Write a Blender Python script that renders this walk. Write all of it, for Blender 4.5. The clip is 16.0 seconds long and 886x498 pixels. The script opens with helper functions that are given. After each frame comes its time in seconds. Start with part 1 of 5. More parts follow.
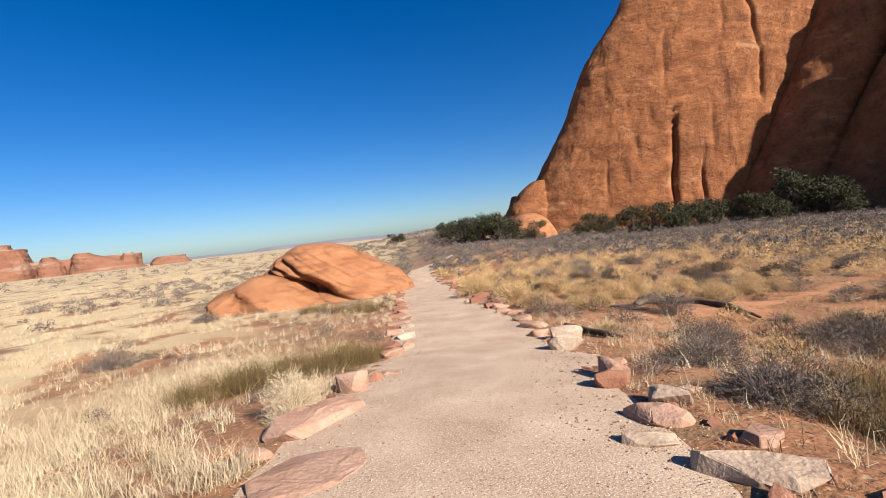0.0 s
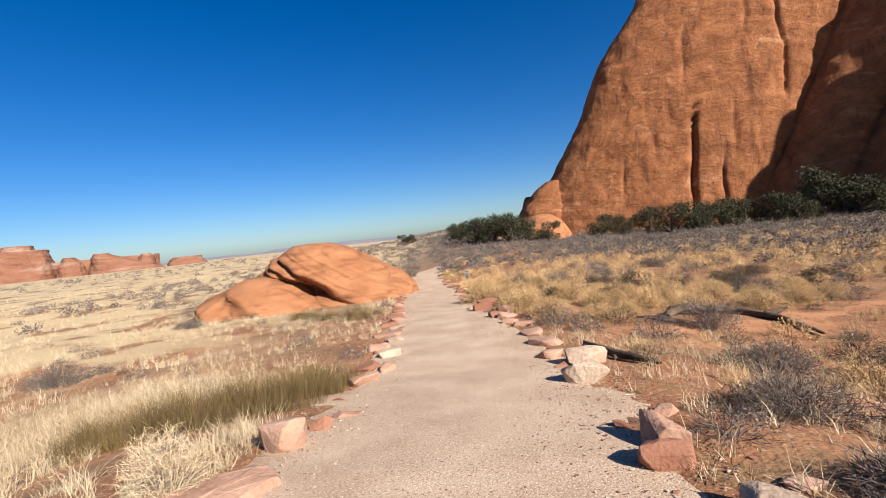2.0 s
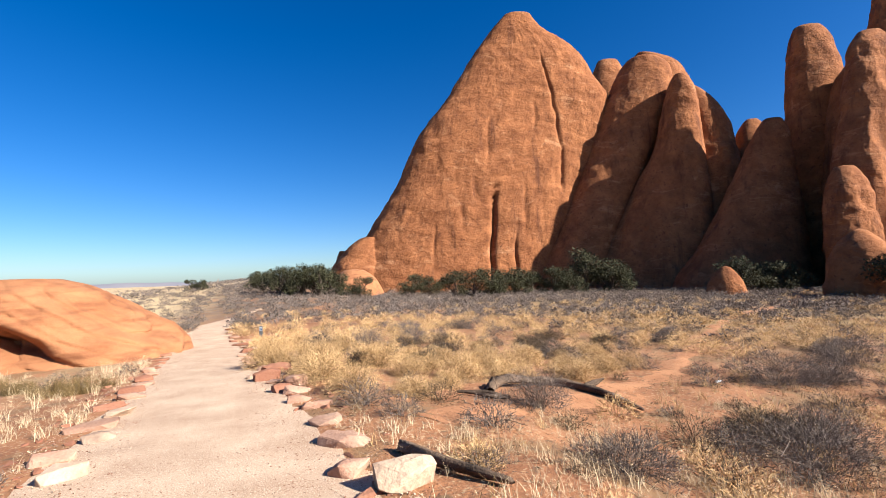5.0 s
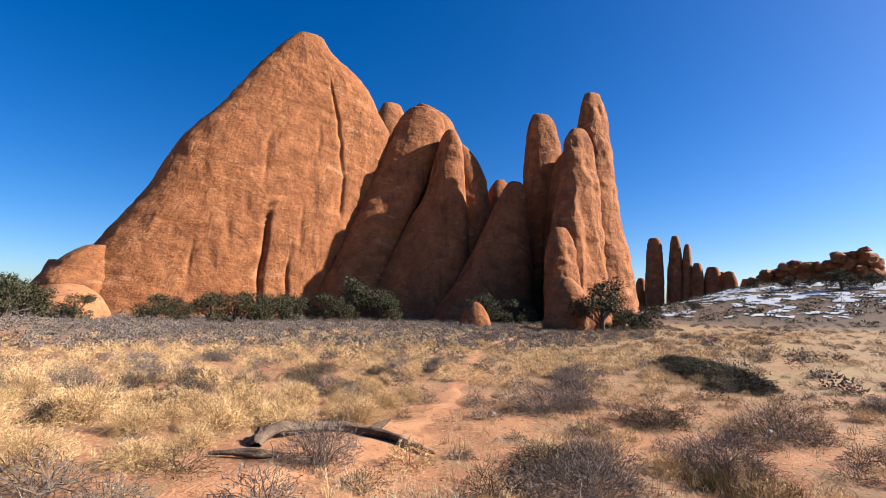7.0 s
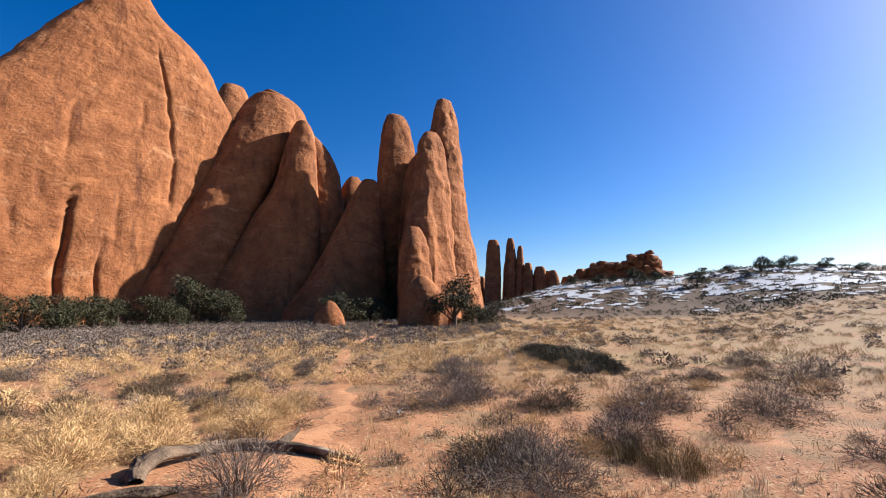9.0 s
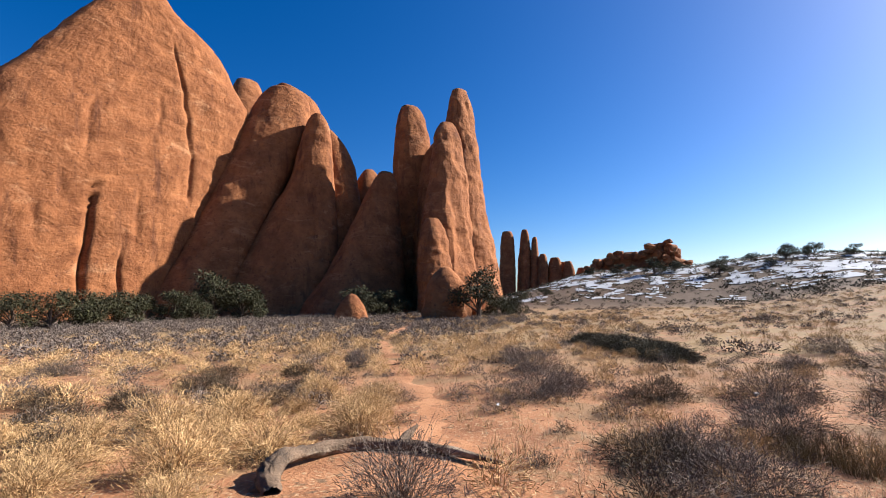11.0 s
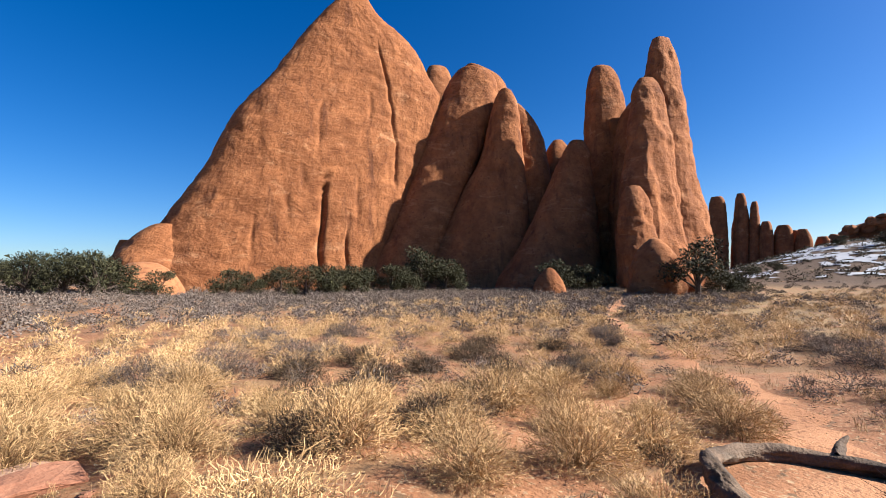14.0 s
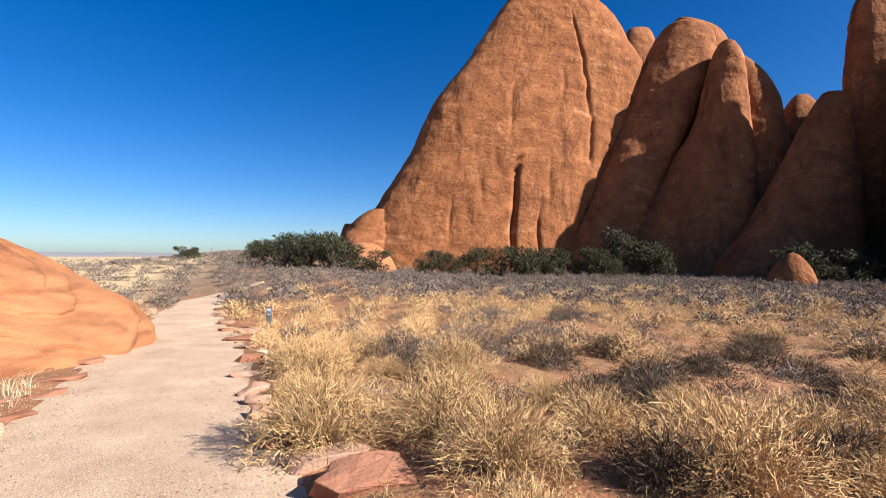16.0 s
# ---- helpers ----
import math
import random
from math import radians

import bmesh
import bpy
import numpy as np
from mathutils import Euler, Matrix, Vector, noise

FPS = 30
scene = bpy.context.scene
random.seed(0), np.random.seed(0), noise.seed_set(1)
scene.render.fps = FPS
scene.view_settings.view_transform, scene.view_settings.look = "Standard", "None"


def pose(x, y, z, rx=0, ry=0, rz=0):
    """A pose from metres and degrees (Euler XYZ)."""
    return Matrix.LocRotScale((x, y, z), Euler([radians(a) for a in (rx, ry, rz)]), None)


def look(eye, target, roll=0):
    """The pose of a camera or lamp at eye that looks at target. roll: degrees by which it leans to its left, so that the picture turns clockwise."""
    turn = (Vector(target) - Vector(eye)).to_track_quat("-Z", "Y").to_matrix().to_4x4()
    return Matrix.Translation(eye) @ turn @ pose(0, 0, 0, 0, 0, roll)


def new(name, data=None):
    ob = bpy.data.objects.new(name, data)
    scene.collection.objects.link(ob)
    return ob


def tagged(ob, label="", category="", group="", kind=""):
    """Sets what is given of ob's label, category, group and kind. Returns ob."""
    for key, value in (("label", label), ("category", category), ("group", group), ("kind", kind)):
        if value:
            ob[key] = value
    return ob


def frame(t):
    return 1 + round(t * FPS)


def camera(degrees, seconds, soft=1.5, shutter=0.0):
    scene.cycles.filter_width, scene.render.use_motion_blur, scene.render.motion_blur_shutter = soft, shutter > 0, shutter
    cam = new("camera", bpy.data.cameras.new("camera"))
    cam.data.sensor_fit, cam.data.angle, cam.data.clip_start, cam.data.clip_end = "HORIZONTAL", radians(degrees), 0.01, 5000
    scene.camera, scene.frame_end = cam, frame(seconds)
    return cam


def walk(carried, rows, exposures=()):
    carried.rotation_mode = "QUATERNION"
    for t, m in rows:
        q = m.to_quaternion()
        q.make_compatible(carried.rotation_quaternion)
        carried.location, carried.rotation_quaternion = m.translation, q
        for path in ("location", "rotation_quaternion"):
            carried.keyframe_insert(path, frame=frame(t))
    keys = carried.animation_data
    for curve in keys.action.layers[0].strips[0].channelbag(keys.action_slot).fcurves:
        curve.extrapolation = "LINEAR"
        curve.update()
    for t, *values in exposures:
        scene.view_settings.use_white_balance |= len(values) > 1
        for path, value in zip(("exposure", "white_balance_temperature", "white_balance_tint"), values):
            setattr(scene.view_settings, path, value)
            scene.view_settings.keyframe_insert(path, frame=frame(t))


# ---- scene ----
cam = camera(87.6, 16.0, soft=1.0)
PATH = [
    (0, (0.0, 0.0, 1.5), (-0.072, 1.997, 1.424), -6.3),
    (0.5, (0.131, 0.43, 1.462), (0.029, 2.426, 1.394), -6.4),
    (1, (0.216, 0.849, 1.448), (0.093, 2.844, 1.383), -6.3),
    (1.5, (0.282, 1.319, 1.415), (0.157, 3.314, 1.35), -6.3),
    (2, (0.326, 1.778, 1.353), (0.197, 3.773, 1.29), -6.2),
    (2.5, (0.355, 2.182, 1.312), (0.239, 4.178, 1.256), -5.6),
    (3, (0.366, 2.558, 1.285), (0.297, 4.557, 1.252), -4.9),
    (3.2, (0.38, 2.725, 1.298), (0.364, 4.725, 1.284), -4.4),
    (5.3, (0.741, 4.442, 1.159), (1.546, 6.267, 1.304), -1.4),
    (5.5, (0.753, 4.58, 1.162), (1.65, 6.36, 1.319), -1.0),
    (6, (0.865, 4.965, 1.159), (1.971, 6.619, 1.355), -0.2),
    (6.5, (0.955, 5.262, 1.15), (2.256, 6.766, 1.365), 0.5),
    (7, (1.101, 5.612, 1.121), (2.563, 6.957, 1.353), 0.8),
    (7.5, (1.063, 5.99, 1.05), (2.678, 7.145, 1.289), 0.7),
    (8, (0.968, 6.32, 1.026), (2.69, 7.312, 1.257), 0.5),
    (8.5, (0.931, 6.712, 0.983), (2.732, 7.55, 1.215), -0.2),
    (8.7, (0.882, 6.86, 0.979), (2.699, 7.664, 1.211), -0.4),
    (10.8, (1.126, 8.998, 0.782), (2.935, 9.827, 0.986), -1.2),
    (11, (1.096, 9.163, 0.774), (2.897, 10.008, 0.975), -1.2),
    (11.5, (1.09, 9.605, 0.743), (2.867, 10.5, 0.939), -1.0),
    (12, (1.086, 10.038, 0.74), (2.798, 11.054, 0.927), -1.2),
    (12.5, (0.982, 10.398, 0.747), (2.625, 11.527, 0.912), -1.2),
    (13, (0.899, 10.833, 0.741), (2.461, 12.074, 0.885), -1.2),
    (13.5, (0.766, 11.258, 0.72), (2.228, 12.615, 0.85), -1.2),
    (14, (0.496, 11.64, 0.756), (1.846, 13.112, 0.862), -0.9),
    (14.5, (0.449, 12.123, 0.71), (1.654, 13.718, 0.797), -0.4),
    (15, (0.296, 12.547, 0.721), (1.346, 14.248, 0.789), 0.1),
    (15.5, (0.162, 12.941, 0.744), (1.037, 14.738, 0.799), 0.3),
    (16, (0.0, 13.674, 0.602), (0.679, 15.555, 0.64), 0.2),
]
walk(cam, [(t, look(eye, target, roll)) for t, eye, target, roll in PATH], [(0, 1.19, 6250, 10), (3.2, 1.18, 6250, 10), (5.6, 1.66, 6250, 10), (8.5, 1.55, 6250, 10), (12, 1.52, 6250, 10), (14.5, 1.58, 6250, 10), (16, 1.46, 6250, 10)])

# ---- light ----
SUN_AZ, SUN_EL = radians(135.5), radians(31.0)
world = bpy.data.worlds.new("sky")
scene.world = world
world.use_nodes = True
_sky = world.node_tree.nodes.new("ShaderNodeTexSky")
_sky.sky_type, _sky.sun_disc = "NISHITA", False
_sky.sun_elevation, _sky.sun_rotation = SUN_EL, SUN_AZ
_sky.altitude, _sky.air_density, _sky.dust_density, _sky.ozone_density = 1500, 1.0, 2.6, 4.0
_bg = world.node_tree.nodes["Background"]
_bg.inputs["Strength"].default_value = 0.05
_deep = world.node_tree.nodes.new("ShaderNodeHueSaturation")
_deep.inputs["Saturation"].default_value = 1.36
_deep.inputs["Hue"].default_value = 0.508
world.node_tree.links.new(_sky.outputs["Color"], _deep.inputs["Color"])
world.node_tree.links.new(_deep.outputs["Color"], _bg.inputs["Color"])
sun = new("sun", bpy.data.lights.new("sun", "SUN"))
sun.data.energy, sun.data.angle, sun.data.color = 5.0, radians(0.53), (1.0, 0.94, 0.85)
sun_way = Vector((math.sin(SUN_AZ) * math.cos(SUN_EL), math.cos(SUN_AZ) * math.cos(SUN_EL), math.sin(SUN_EL)))
sun.matrix_world = look(sun_way * 60, (0, 0, 0))


# ---- helpers of the scene ----
rng = np.random.default_rng(7)


def sstep(a, b, v):
    q = np.clip((v - a) / (b - a), 0.0, 1.0)
    return q * q * (3 - 2 * q)
def ground(x, y):
    """Height of the land: a slope down along the trail, a shallow basin to the east, a plain to the west, rises far off."""
    x, y = np.asarray(x, float), np.asarray(y, float)
    r = np.hypot(x, y)
    trail = np.interp(y, [-40, 0, 5, 8.5, 15, 20, 30, 45, 80, 200, 450, 3000], [2.2, 0.04, -0.3, -0.68, -0.98, -1.32, -1.72, -1.5, 0.8, 3.0, 5.0, 12.0])
    east = -1.42 - 0.017 * np.clip(x - 7, 0, 60) - 0.25 * sstep(12, 20, y)
    west = -0.95 - 0.6 * sstep(10, 28, y) + 0.0015 * np.clip(r - 45, 0, 900)
    z = trail + (east - trail) * sstep(1.6, 6.0 + 0.12 * np.clip(y, 0, 100), x - 0.2) * sstep(-30, 6, y)
    z = z + (west - z) * sstep(-1.8, -9 - 0.25 * np.clip(y, 0, 200), x)
    hill = sstep(105, 200, x) * sstep(80, 28, y) * (1 - 0.25 * sstep(0, -70, y))
    return z + 12.0 * hill + 3.0 * sstep(180, 420, x)


def lattice(ix, iy, iz, seed):
    h = (ix * 374761393 + iy * 668265263 + iz * 2147483647 + seed * 144269) & 0xFFFFFFFF
    h = ((h ^ (h >> 13)) * 1274126177) & 0xFFFFFFFF
    return ((h ^ (h >> 16)) & 0xFFFF) / 32767.5 - 1.0


def vnoise(p, seed=0):
    """Smooth value noise in -1..1 at the rows of p."""
    f = np.floor(p)
    t = p - f
    t = t * t * (3 - 2 * t)
    i = f.astype(np.int64)
    total = 0.0
    for dx in (0, 1):
        for dy in (0, 1):
            for dz in (0, 1):
                w = (t[:, 0] if dx else 1 - t[:, 0]) * (t[:, 1] if dy else 1 - t[:, 1]) * (t[:, 2] if dz else 1 - t[:, 2])
                total = total + w * lattice(i[:, 0] + dx, i[:, 1] + dy, i[:, 2] + dz, seed)
    return total


def fbm(p, seed=0, octaves=4, gain=0.5):
    total, amp = 0.0, 1.0
    for k in range(octaves):
        total, amp, p = total + amp * vnoise(p, seed + k), amp * gain, p * 2.03
    return total


def mesh_of(name, verts, faces, smooth=False):
    """A mesh from arrays: faces is one array of quads or of triangles, or a list of both."""
    me = bpy.data.meshes.new(name)
    groups = [np.asarray(f, np.int32) for f in (faces if isinstance(faces, list) else [faces]) if len(f)]
    verts = np.asarray(verts, np.float32)
    loops = np.concatenate([g.ravel() for g in groups])
    sizes = np.concatenate([np.full(len(g), g.shape[1], np.int32) for g in groups])
    me.vertices.add(len(verts))
    me.vertices.foreach_set("co", verts.ravel())
    me.loops.add(len(loops))
    me.loops.foreach_set("vertex_index", loops)
    me.polygons.add(len(sizes))
    me.polygons.foreach_set("loop_start", np.concatenate([[0], np.cumsum(sizes)[:-1]]).astype(np.int32))
    me.polygons.foreach_set("loop_total", sizes)
    me.update(calc_edges=True)
    me.polygons.foreach_set("use_smooth", np.full(len(sizes), smooth))
    me.validate()
    return me


def put_mesh(name, me, material, parent=None, label=""):
    ob = new(name, me)
    if material and not me.materials:
        me.materials.append(material)
    if parent:
        ob.parent = parent
    if label:
        ob["label"] = label
    return ob


def part(name, bm, material, parent, label=""):
    me = bpy.data.meshes.new(name)
    bm.to_mesh(me)
    bm.free()
    return put_mesh(name, me, material, parent, label)


def grid_faces(rows, cols, wrap=False):
    r, c = np.meshgrid(np.arange(rows - 1), np.arange(cols if wrap else cols - 1), indexing="ij")
    n = (c + 1) % cols
    return np.stack([r * cols + c, r * cols + n, (r + 1) * cols + n, (r + 1) * cols + c], -1).reshape(-1, 4)


# ---- materials ----
def surface(name, low, high, size=1.0, rough=0.9, bump=0.3, fine=40.0, stretch=(1, 1, 1), streak=None, speck=None, vary=0.0, own=False, thin=0.0):
    """Two colours mixed by noise at two scales, with fine relief. size: metres of the large variation; streak: colour and stretch of stains."""
    m = bpy.data.materials.new(name)
    m.use_nodes = True
    nt = m.node_tree
    nd, lk = nt.nodes, nt.links.new
    bsdf = nd["Principled BSDF"]
    bsdf.inputs["Roughness"].default_value = rough
    bsdf.inputs["Specular IOR Level"].default_value = 0.25
    if own:
        place = nd.new("ShaderNodeTexCoord").outputs["Object"]
    else:
        place = nd.new("ShaderNodeNewGeometry").outputs["Position"]
    mapping = nd.new("ShaderNodeMapping")
    mapping.inputs["Scale"].default_value = stretch
    lk(place, mapping.inputs["Vector"])

    def noise_at(scale, detail, source=None):
        n = nd.new("ShaderNodeTexNoise")
        n.inputs["Scale"].default_value, n.inputs["Detail"].default_value = scale, detail
        lk(source or mapping.outputs["Vector"], n.inputs["Vector"])
        return n.outputs["Fac"]

    def ramp(fac, a, b):
        r = nd.new("ShaderNodeMapRange")
        r.inputs["From Min"].default_value, r.inputs["From Max"].default_value = a, b
        lk(fac, r.inputs["Value"])
        return r.outputs["Result"]

    def mix(fac, a, b):
        x = nd.new("ShaderNodeMix")
        x.data_type = "RGBA"
        lk(fac, x.inputs["Factor"])
        for socket, v in ((x.inputs["A"], a), (x.inputs["B"], b)):
            if isinstance(v, tuple):
                socket.default_value = (*v, 1)
            else:
                lk(v, socket)
        return x.outputs["Result"]

    large, small = noise_at(1 / size, 5), noise_at(fine, 4)
    both = nd.new("ShaderNodeMath")
    both.operation = "MULTIPLY_ADD"
    lk(small, both.inputs[0])
    both.inputs[1].default_value = 0.45
    lk(large, both.inputs[2])
    colour = mix(ramp(both.outputs[0], 0.45, 1.0), low, high)
    if streak:
        tint, scale, how, lo, hi = streak
        turned = nd.new("ShaderNodeMapping")
        turned.inputs["Scale"].default_value = how
        lk(place, turned.inputs["Vector"])
        colour = mix(ramp(noise_at(scale, 6, turned.outputs["Vector"]), lo, hi), colour, tint)
    if speck:
        tint, scale, lo, hi = speck
        colour = mix(ramp(noise_at(scale, 2, place), lo, hi), colour, tint)
    if vary:
        info, hsv = nd.new("ShaderNodeObjectInfo"), nd.new("ShaderNodeHueSaturation")
        lk(ramp(info.outputs["Random"], -1 / (2 * vary) + 0.5, 1 / (2 * vary) + 0.5), hsv.inputs["Value"])
        isl = nd.new("ShaderNodeMath")
        isl.operation = "MULTIPLY_ADD"
        lk(info.outputs["Random"], isl.inputs[0])
        isl.inputs[1].default_value, isl.inputs[2].default_value = vary, 1 - vary / 2
        lk(isl.outputs[0], hsv.inputs["Value"])
        lk(colour, hsv.inputs["Color"])
        colour = hsv.outputs["Color"]
    if thin:
        isl, hsv = nd.new("ShaderNodeNewGeometry"), nd.new("ShaderNodeHueSaturation")
        v = nd.new("ShaderNodeMath")
        v.operation = "MULTIPLY_ADD"
        lk(isl.outputs["Random Per Island"], v.inputs[0])
        v.inputs[1].default_value, v.inputs[2].default_value = thin, 1 - thin / 2
        lk(v.outputs[0], hsv.inputs["Value"])
        lk(colour, hsv.inputs["Color"])
        colour = hsv.outputs["Color"]
    lk(colour, bsdf.inputs["Base Color"])
    if bump:
        b = nd.new("ShaderNodeBump")
        b.inputs["Strength"].default_value, b.inputs["Distance"].default_value = bump, 0.6 / fine
        lk(small, b.inputs["Height"])
        lk(b.outputs["Normal"], bsdf.inputs["Normal"])
    return m


def cliff_surface():
    """Weathered red rock: mottled colour, pale scars, dark vertical stains and broken fine relief."""
    m = bpy.data.materials.new("red_sandstone_cliff")
    m.use_nodes = True
    nd, lk = m.node_tree.nodes, m.node_tree.links.new
    bsdf = nd["Principled BSDF"]
    bsdf.inputs["Roughness"].default_value, bsdf.inputs["Specular IOR Level"].default_value = 0.93, 0.15
    place = nd.new("ShaderNodeNewGeometry").outputs["Position"]

    def grain(scale, detail, rough, stretch=(1, 1, 1), turn=(0, 0, 0), distort=0.0):
        q, n = nd.new("ShaderNodeMapping"), nd.new("ShaderNodeTexNoise")
        q.inputs["Scale"].default_value, q.inputs["Rotation"].default_value = stretch, turn
        lk(place, q.inputs["Vector"])
        lk(q.outputs["Vector"], n.inputs["Vector"])
        for k, v in (("Scale", scale), ("Detail", detail), ("Roughness", rough), ("Distortion", distort)):
            n.inputs[k].default_value = v
        return n.outputs["Fac"]

    def between(fac, a, b):
        r = nd.new("ShaderNodeMapRange")
        r.inputs["From Min"].default_value, r.inputs["From Max"].default_value = a, b
        lk(fac, r.inputs["Value"])
        return r.outputs["Result"]

    def over(fac, under, tint):
        x = nd.new("ShaderNodeMix")
        x.data_type = "RGBA"
        lk(fac, x.inputs["Factor"])
        if isinstance(under, tuple):
            x.inputs["A"].default_value = (*under, 1)
        else:
            lk(under, x.inputs["A"])
        x.inputs["B"].default_value = (*tint, 1)
        return x.outputs["Result"]

    colour = over(between(grain(0.3, 10, 0.68), 0.36, 0.64), (0.165, 0.06, 0.024), (0.29, 0.115, 0.046))
    colour = over(between(grain(0.16, 8, 0.7, (1, 1, 2.2), (0.25, 0.2, 0), 0.6), 0.57, 0.7), colour, (0.36, 0.175, 0.086))
    colour = over(between(grain(0.5, 7, 0.62, (0.6, 0.6, 3.0), (0.22, 0.28, 0), 1.2), 0.61, 0.76), colour, (0.33, 0.155, 0.075))
    colour = over(between(grain(0.42, 6, 0.6, (1, 1, 0.09)), 0.57, 0.72), colour, (0.105, 0.04, 0.02))
    colour = over(between(grain(1.4, 8, 0.72), 0.56, 0.66), colour, (0.12, 0.045, 0.022))
    lk(colour, bsdf.inputs["Base Color"])
    b1, b2 = nd.new("ShaderNodeBump"), nd.new("ShaderNodeBump")
    b1.inputs["Strength"].default_value, b1.inputs["Distance"].default_value = 0.5, 0.8
    b2.inputs["Strength"].default_value, b2.inputs["Distance"].default_value = 0.65, 0.25
    lk(grain(0.45, 11, 0.62, (1, 1, 1.7), (0.2, 0.25, 0), 0.4), b1.inputs["Height"])
    lk(grain(2.2, 6, 0.7, (1, 1, 0.8)), b2.inputs["Height"])
    lk(b1.outputs["Normal"], b2.inputs["Normal"])
    lk(b2.outputs["Normal"], bsdf.inputs["Normal"])
    return m


CLIFF = cliff_surface()
BOULDER = surface("orange_sandstone", (0.22, 0.084, 0.033), (0.35, 0.155, 0.068), 1.6, 0.9, 1.0, 18.0, (1, 1, 2.0), streak=((0.17, 0.062, 0.026), 1.3, (0.5, 0.5, 3), 0.5, 0.72))
MESA = surface("far_red_rock", (0.148, 0.058, 0.034), (0.224, 0.107, 0.063), 14.0, 0.95, 0.8, 0.5, (1, 1, 3), streak=((0.278, 0.188, 0.135), 0.06, (0.3, 0.3, 2.5), 0.58, 0.7))
GRAVEL = surface("trail_gravel", (0.31, 0.195, 0.122), (0.5, 0.36, 0.245), 0.7, 0.95, 0.6, 55.0, speck=((0.6, 0.47, 0.34), 85.0, 0.56, 0.65), streak=((0.19, 0.105, 0.06), 52.0, (1, 1, 1), 0.57, 0.68))
EDGE_ROCK = surface("pink_sandstone", (0.25, 0.125, 0.078), (0.42, 0.265, 0.18), 0.5, 0.85, 0.6, 28.0, vary=0.35)
RED_ROCK = surface("red_edge_rock", (0.180, 0.067, 0.036), (0.260, 0.126, 0.076), 0.4, 0.85, 0.6, 28.0, vary=0.2)
PALE_ROCK = surface("tan_sandstone", (0.32, 0.21, 0.14), (0.52, 0.39, 0.27), 0.4, 0.85, 0.6, 25.0, streak=((0.184, 0.116, 0.082), 2.0, (1, 1, 1), 0.5, 0.68), vary=0.2)
STRAW = surface("dry_grass", (0.25, 0.155, 0.064), (0.50, 0.33, 0.155), 1.2, 0.75, 0.0, 12.0, thin=0.7)
PALE_STRAW = surface("pale_dry_grass", (0.35, 0.25, 0.145), (0.56, 0.44, 0.28), 1.8, 0.75, 0.0, 12.0, thin=0.6)
GOLD_TWIG = surface("golden_brush", (0.29, 0.17, 0.072), (0.62, 0.41, 0.195), 0.7, 0.8, 0.0, 9.0, thin=0.7, vary=0.3)
GOLD_STEM = surface("golden_brush_stems", (0.2, 0.118, 0.05), (0.4, 0.25, 0.115), 0.7, 0.85, 0.0, 9.0, thin=0.6)
GREY_TWIG = surface("grey_twigs", (0.055, 0.042, 0.034), (0.165, 0.125, 0.1), 1.5, 0.9, 0.0, 14.0, thin=0.6)
DARK_BRUSH = surface("dark_brown_brush", (0.032, 0.025, 0.013), (0.075, 0.06, 0.03), 0.8, 0.85, 0.0, 10.0, thin=0.7)
BROWN_BRUSH = surface("brown_brush", (0.04, 0.027, 0.015), (0.12, 0.08, 0.045), 0.8, 0.85, 0.0, 12.0, thin=0.6)
SCRUB = surface("grey_blackbrush", (0.082, 0.064, 0.053), (0.2, 0.156, 0.127), 2.5, 0.9, 0.0, 5.0, thin=0.7)
PATH_SAND = surface("trodden_red_sand", (0.27, 0.115, 0.05), (0.4, 0.2, 0.098), 0.8, 0.95, 1.0, 26.0, speck=((0.2, 0.085, 0.04), 9.0, 0.58, 0.7))
OLIVE_TWIG = surface("olive_brown_twigs", (0.075, 0.05, 0.018), (0.19, 0.122, 0.046), 1.2, 0.85, 0.0, 14.0, thin=0.6)
NEEDLE = surface("juniper_green", (0.016, 0.016, 0.007), (0.056, 0.053, 0.021), 1.5, 0.8, 0.0, 6.0, thin=0.8)
BARK = surface("juniper_bark", (0.045, 0.031, 0.022), (0.099, 0.072, 0.054), 0.5, 0.9, 0.5, 20.0, (1, 1, 0.2))
DEADWOOD = surface("weathered_wood", (0.03, 0.02, 0.013), (0.17, 0.11, 0.07), 0.35, 0.85, 1.0, 30.0, (1, 1, 1), streak=((0.42, 0.33, 0.235), 0.75, (1, 1, 1), 0.53, 0.62))
SNOW = surface("old_snow", (0.332, 0.341, 0.359), (0.386, 0.390, 0.404), 3.0, 0.6, 0.3, 8.0)
# the blue of distant haze is mixed into this base colour
FAR_HILL = surface("haze_tinted_hills", (0.15, 0.145, 0.17), (0.2, 0.185, 0.19), 160.0, 1.0, 0.0, 0.01)
POST = surface("weathered_grey_post", (0.058, 0.056, 0.054), (0.107, 0.105, 0.103), 0.2, 0.6, 0.2, 60.0)
WHITE = surface("white_sign_paint", (0.323, 0.332, 0.341), (0.359, 0.364, 0.368), 0.1, 0.5, 0.0, 60.0)
BLUE = surface("blue_sign_paint", (0.036, 0.058, 0.112), (0.045, 0.072, 0.135), 0.1, 0.5, 0.0, 60.0)


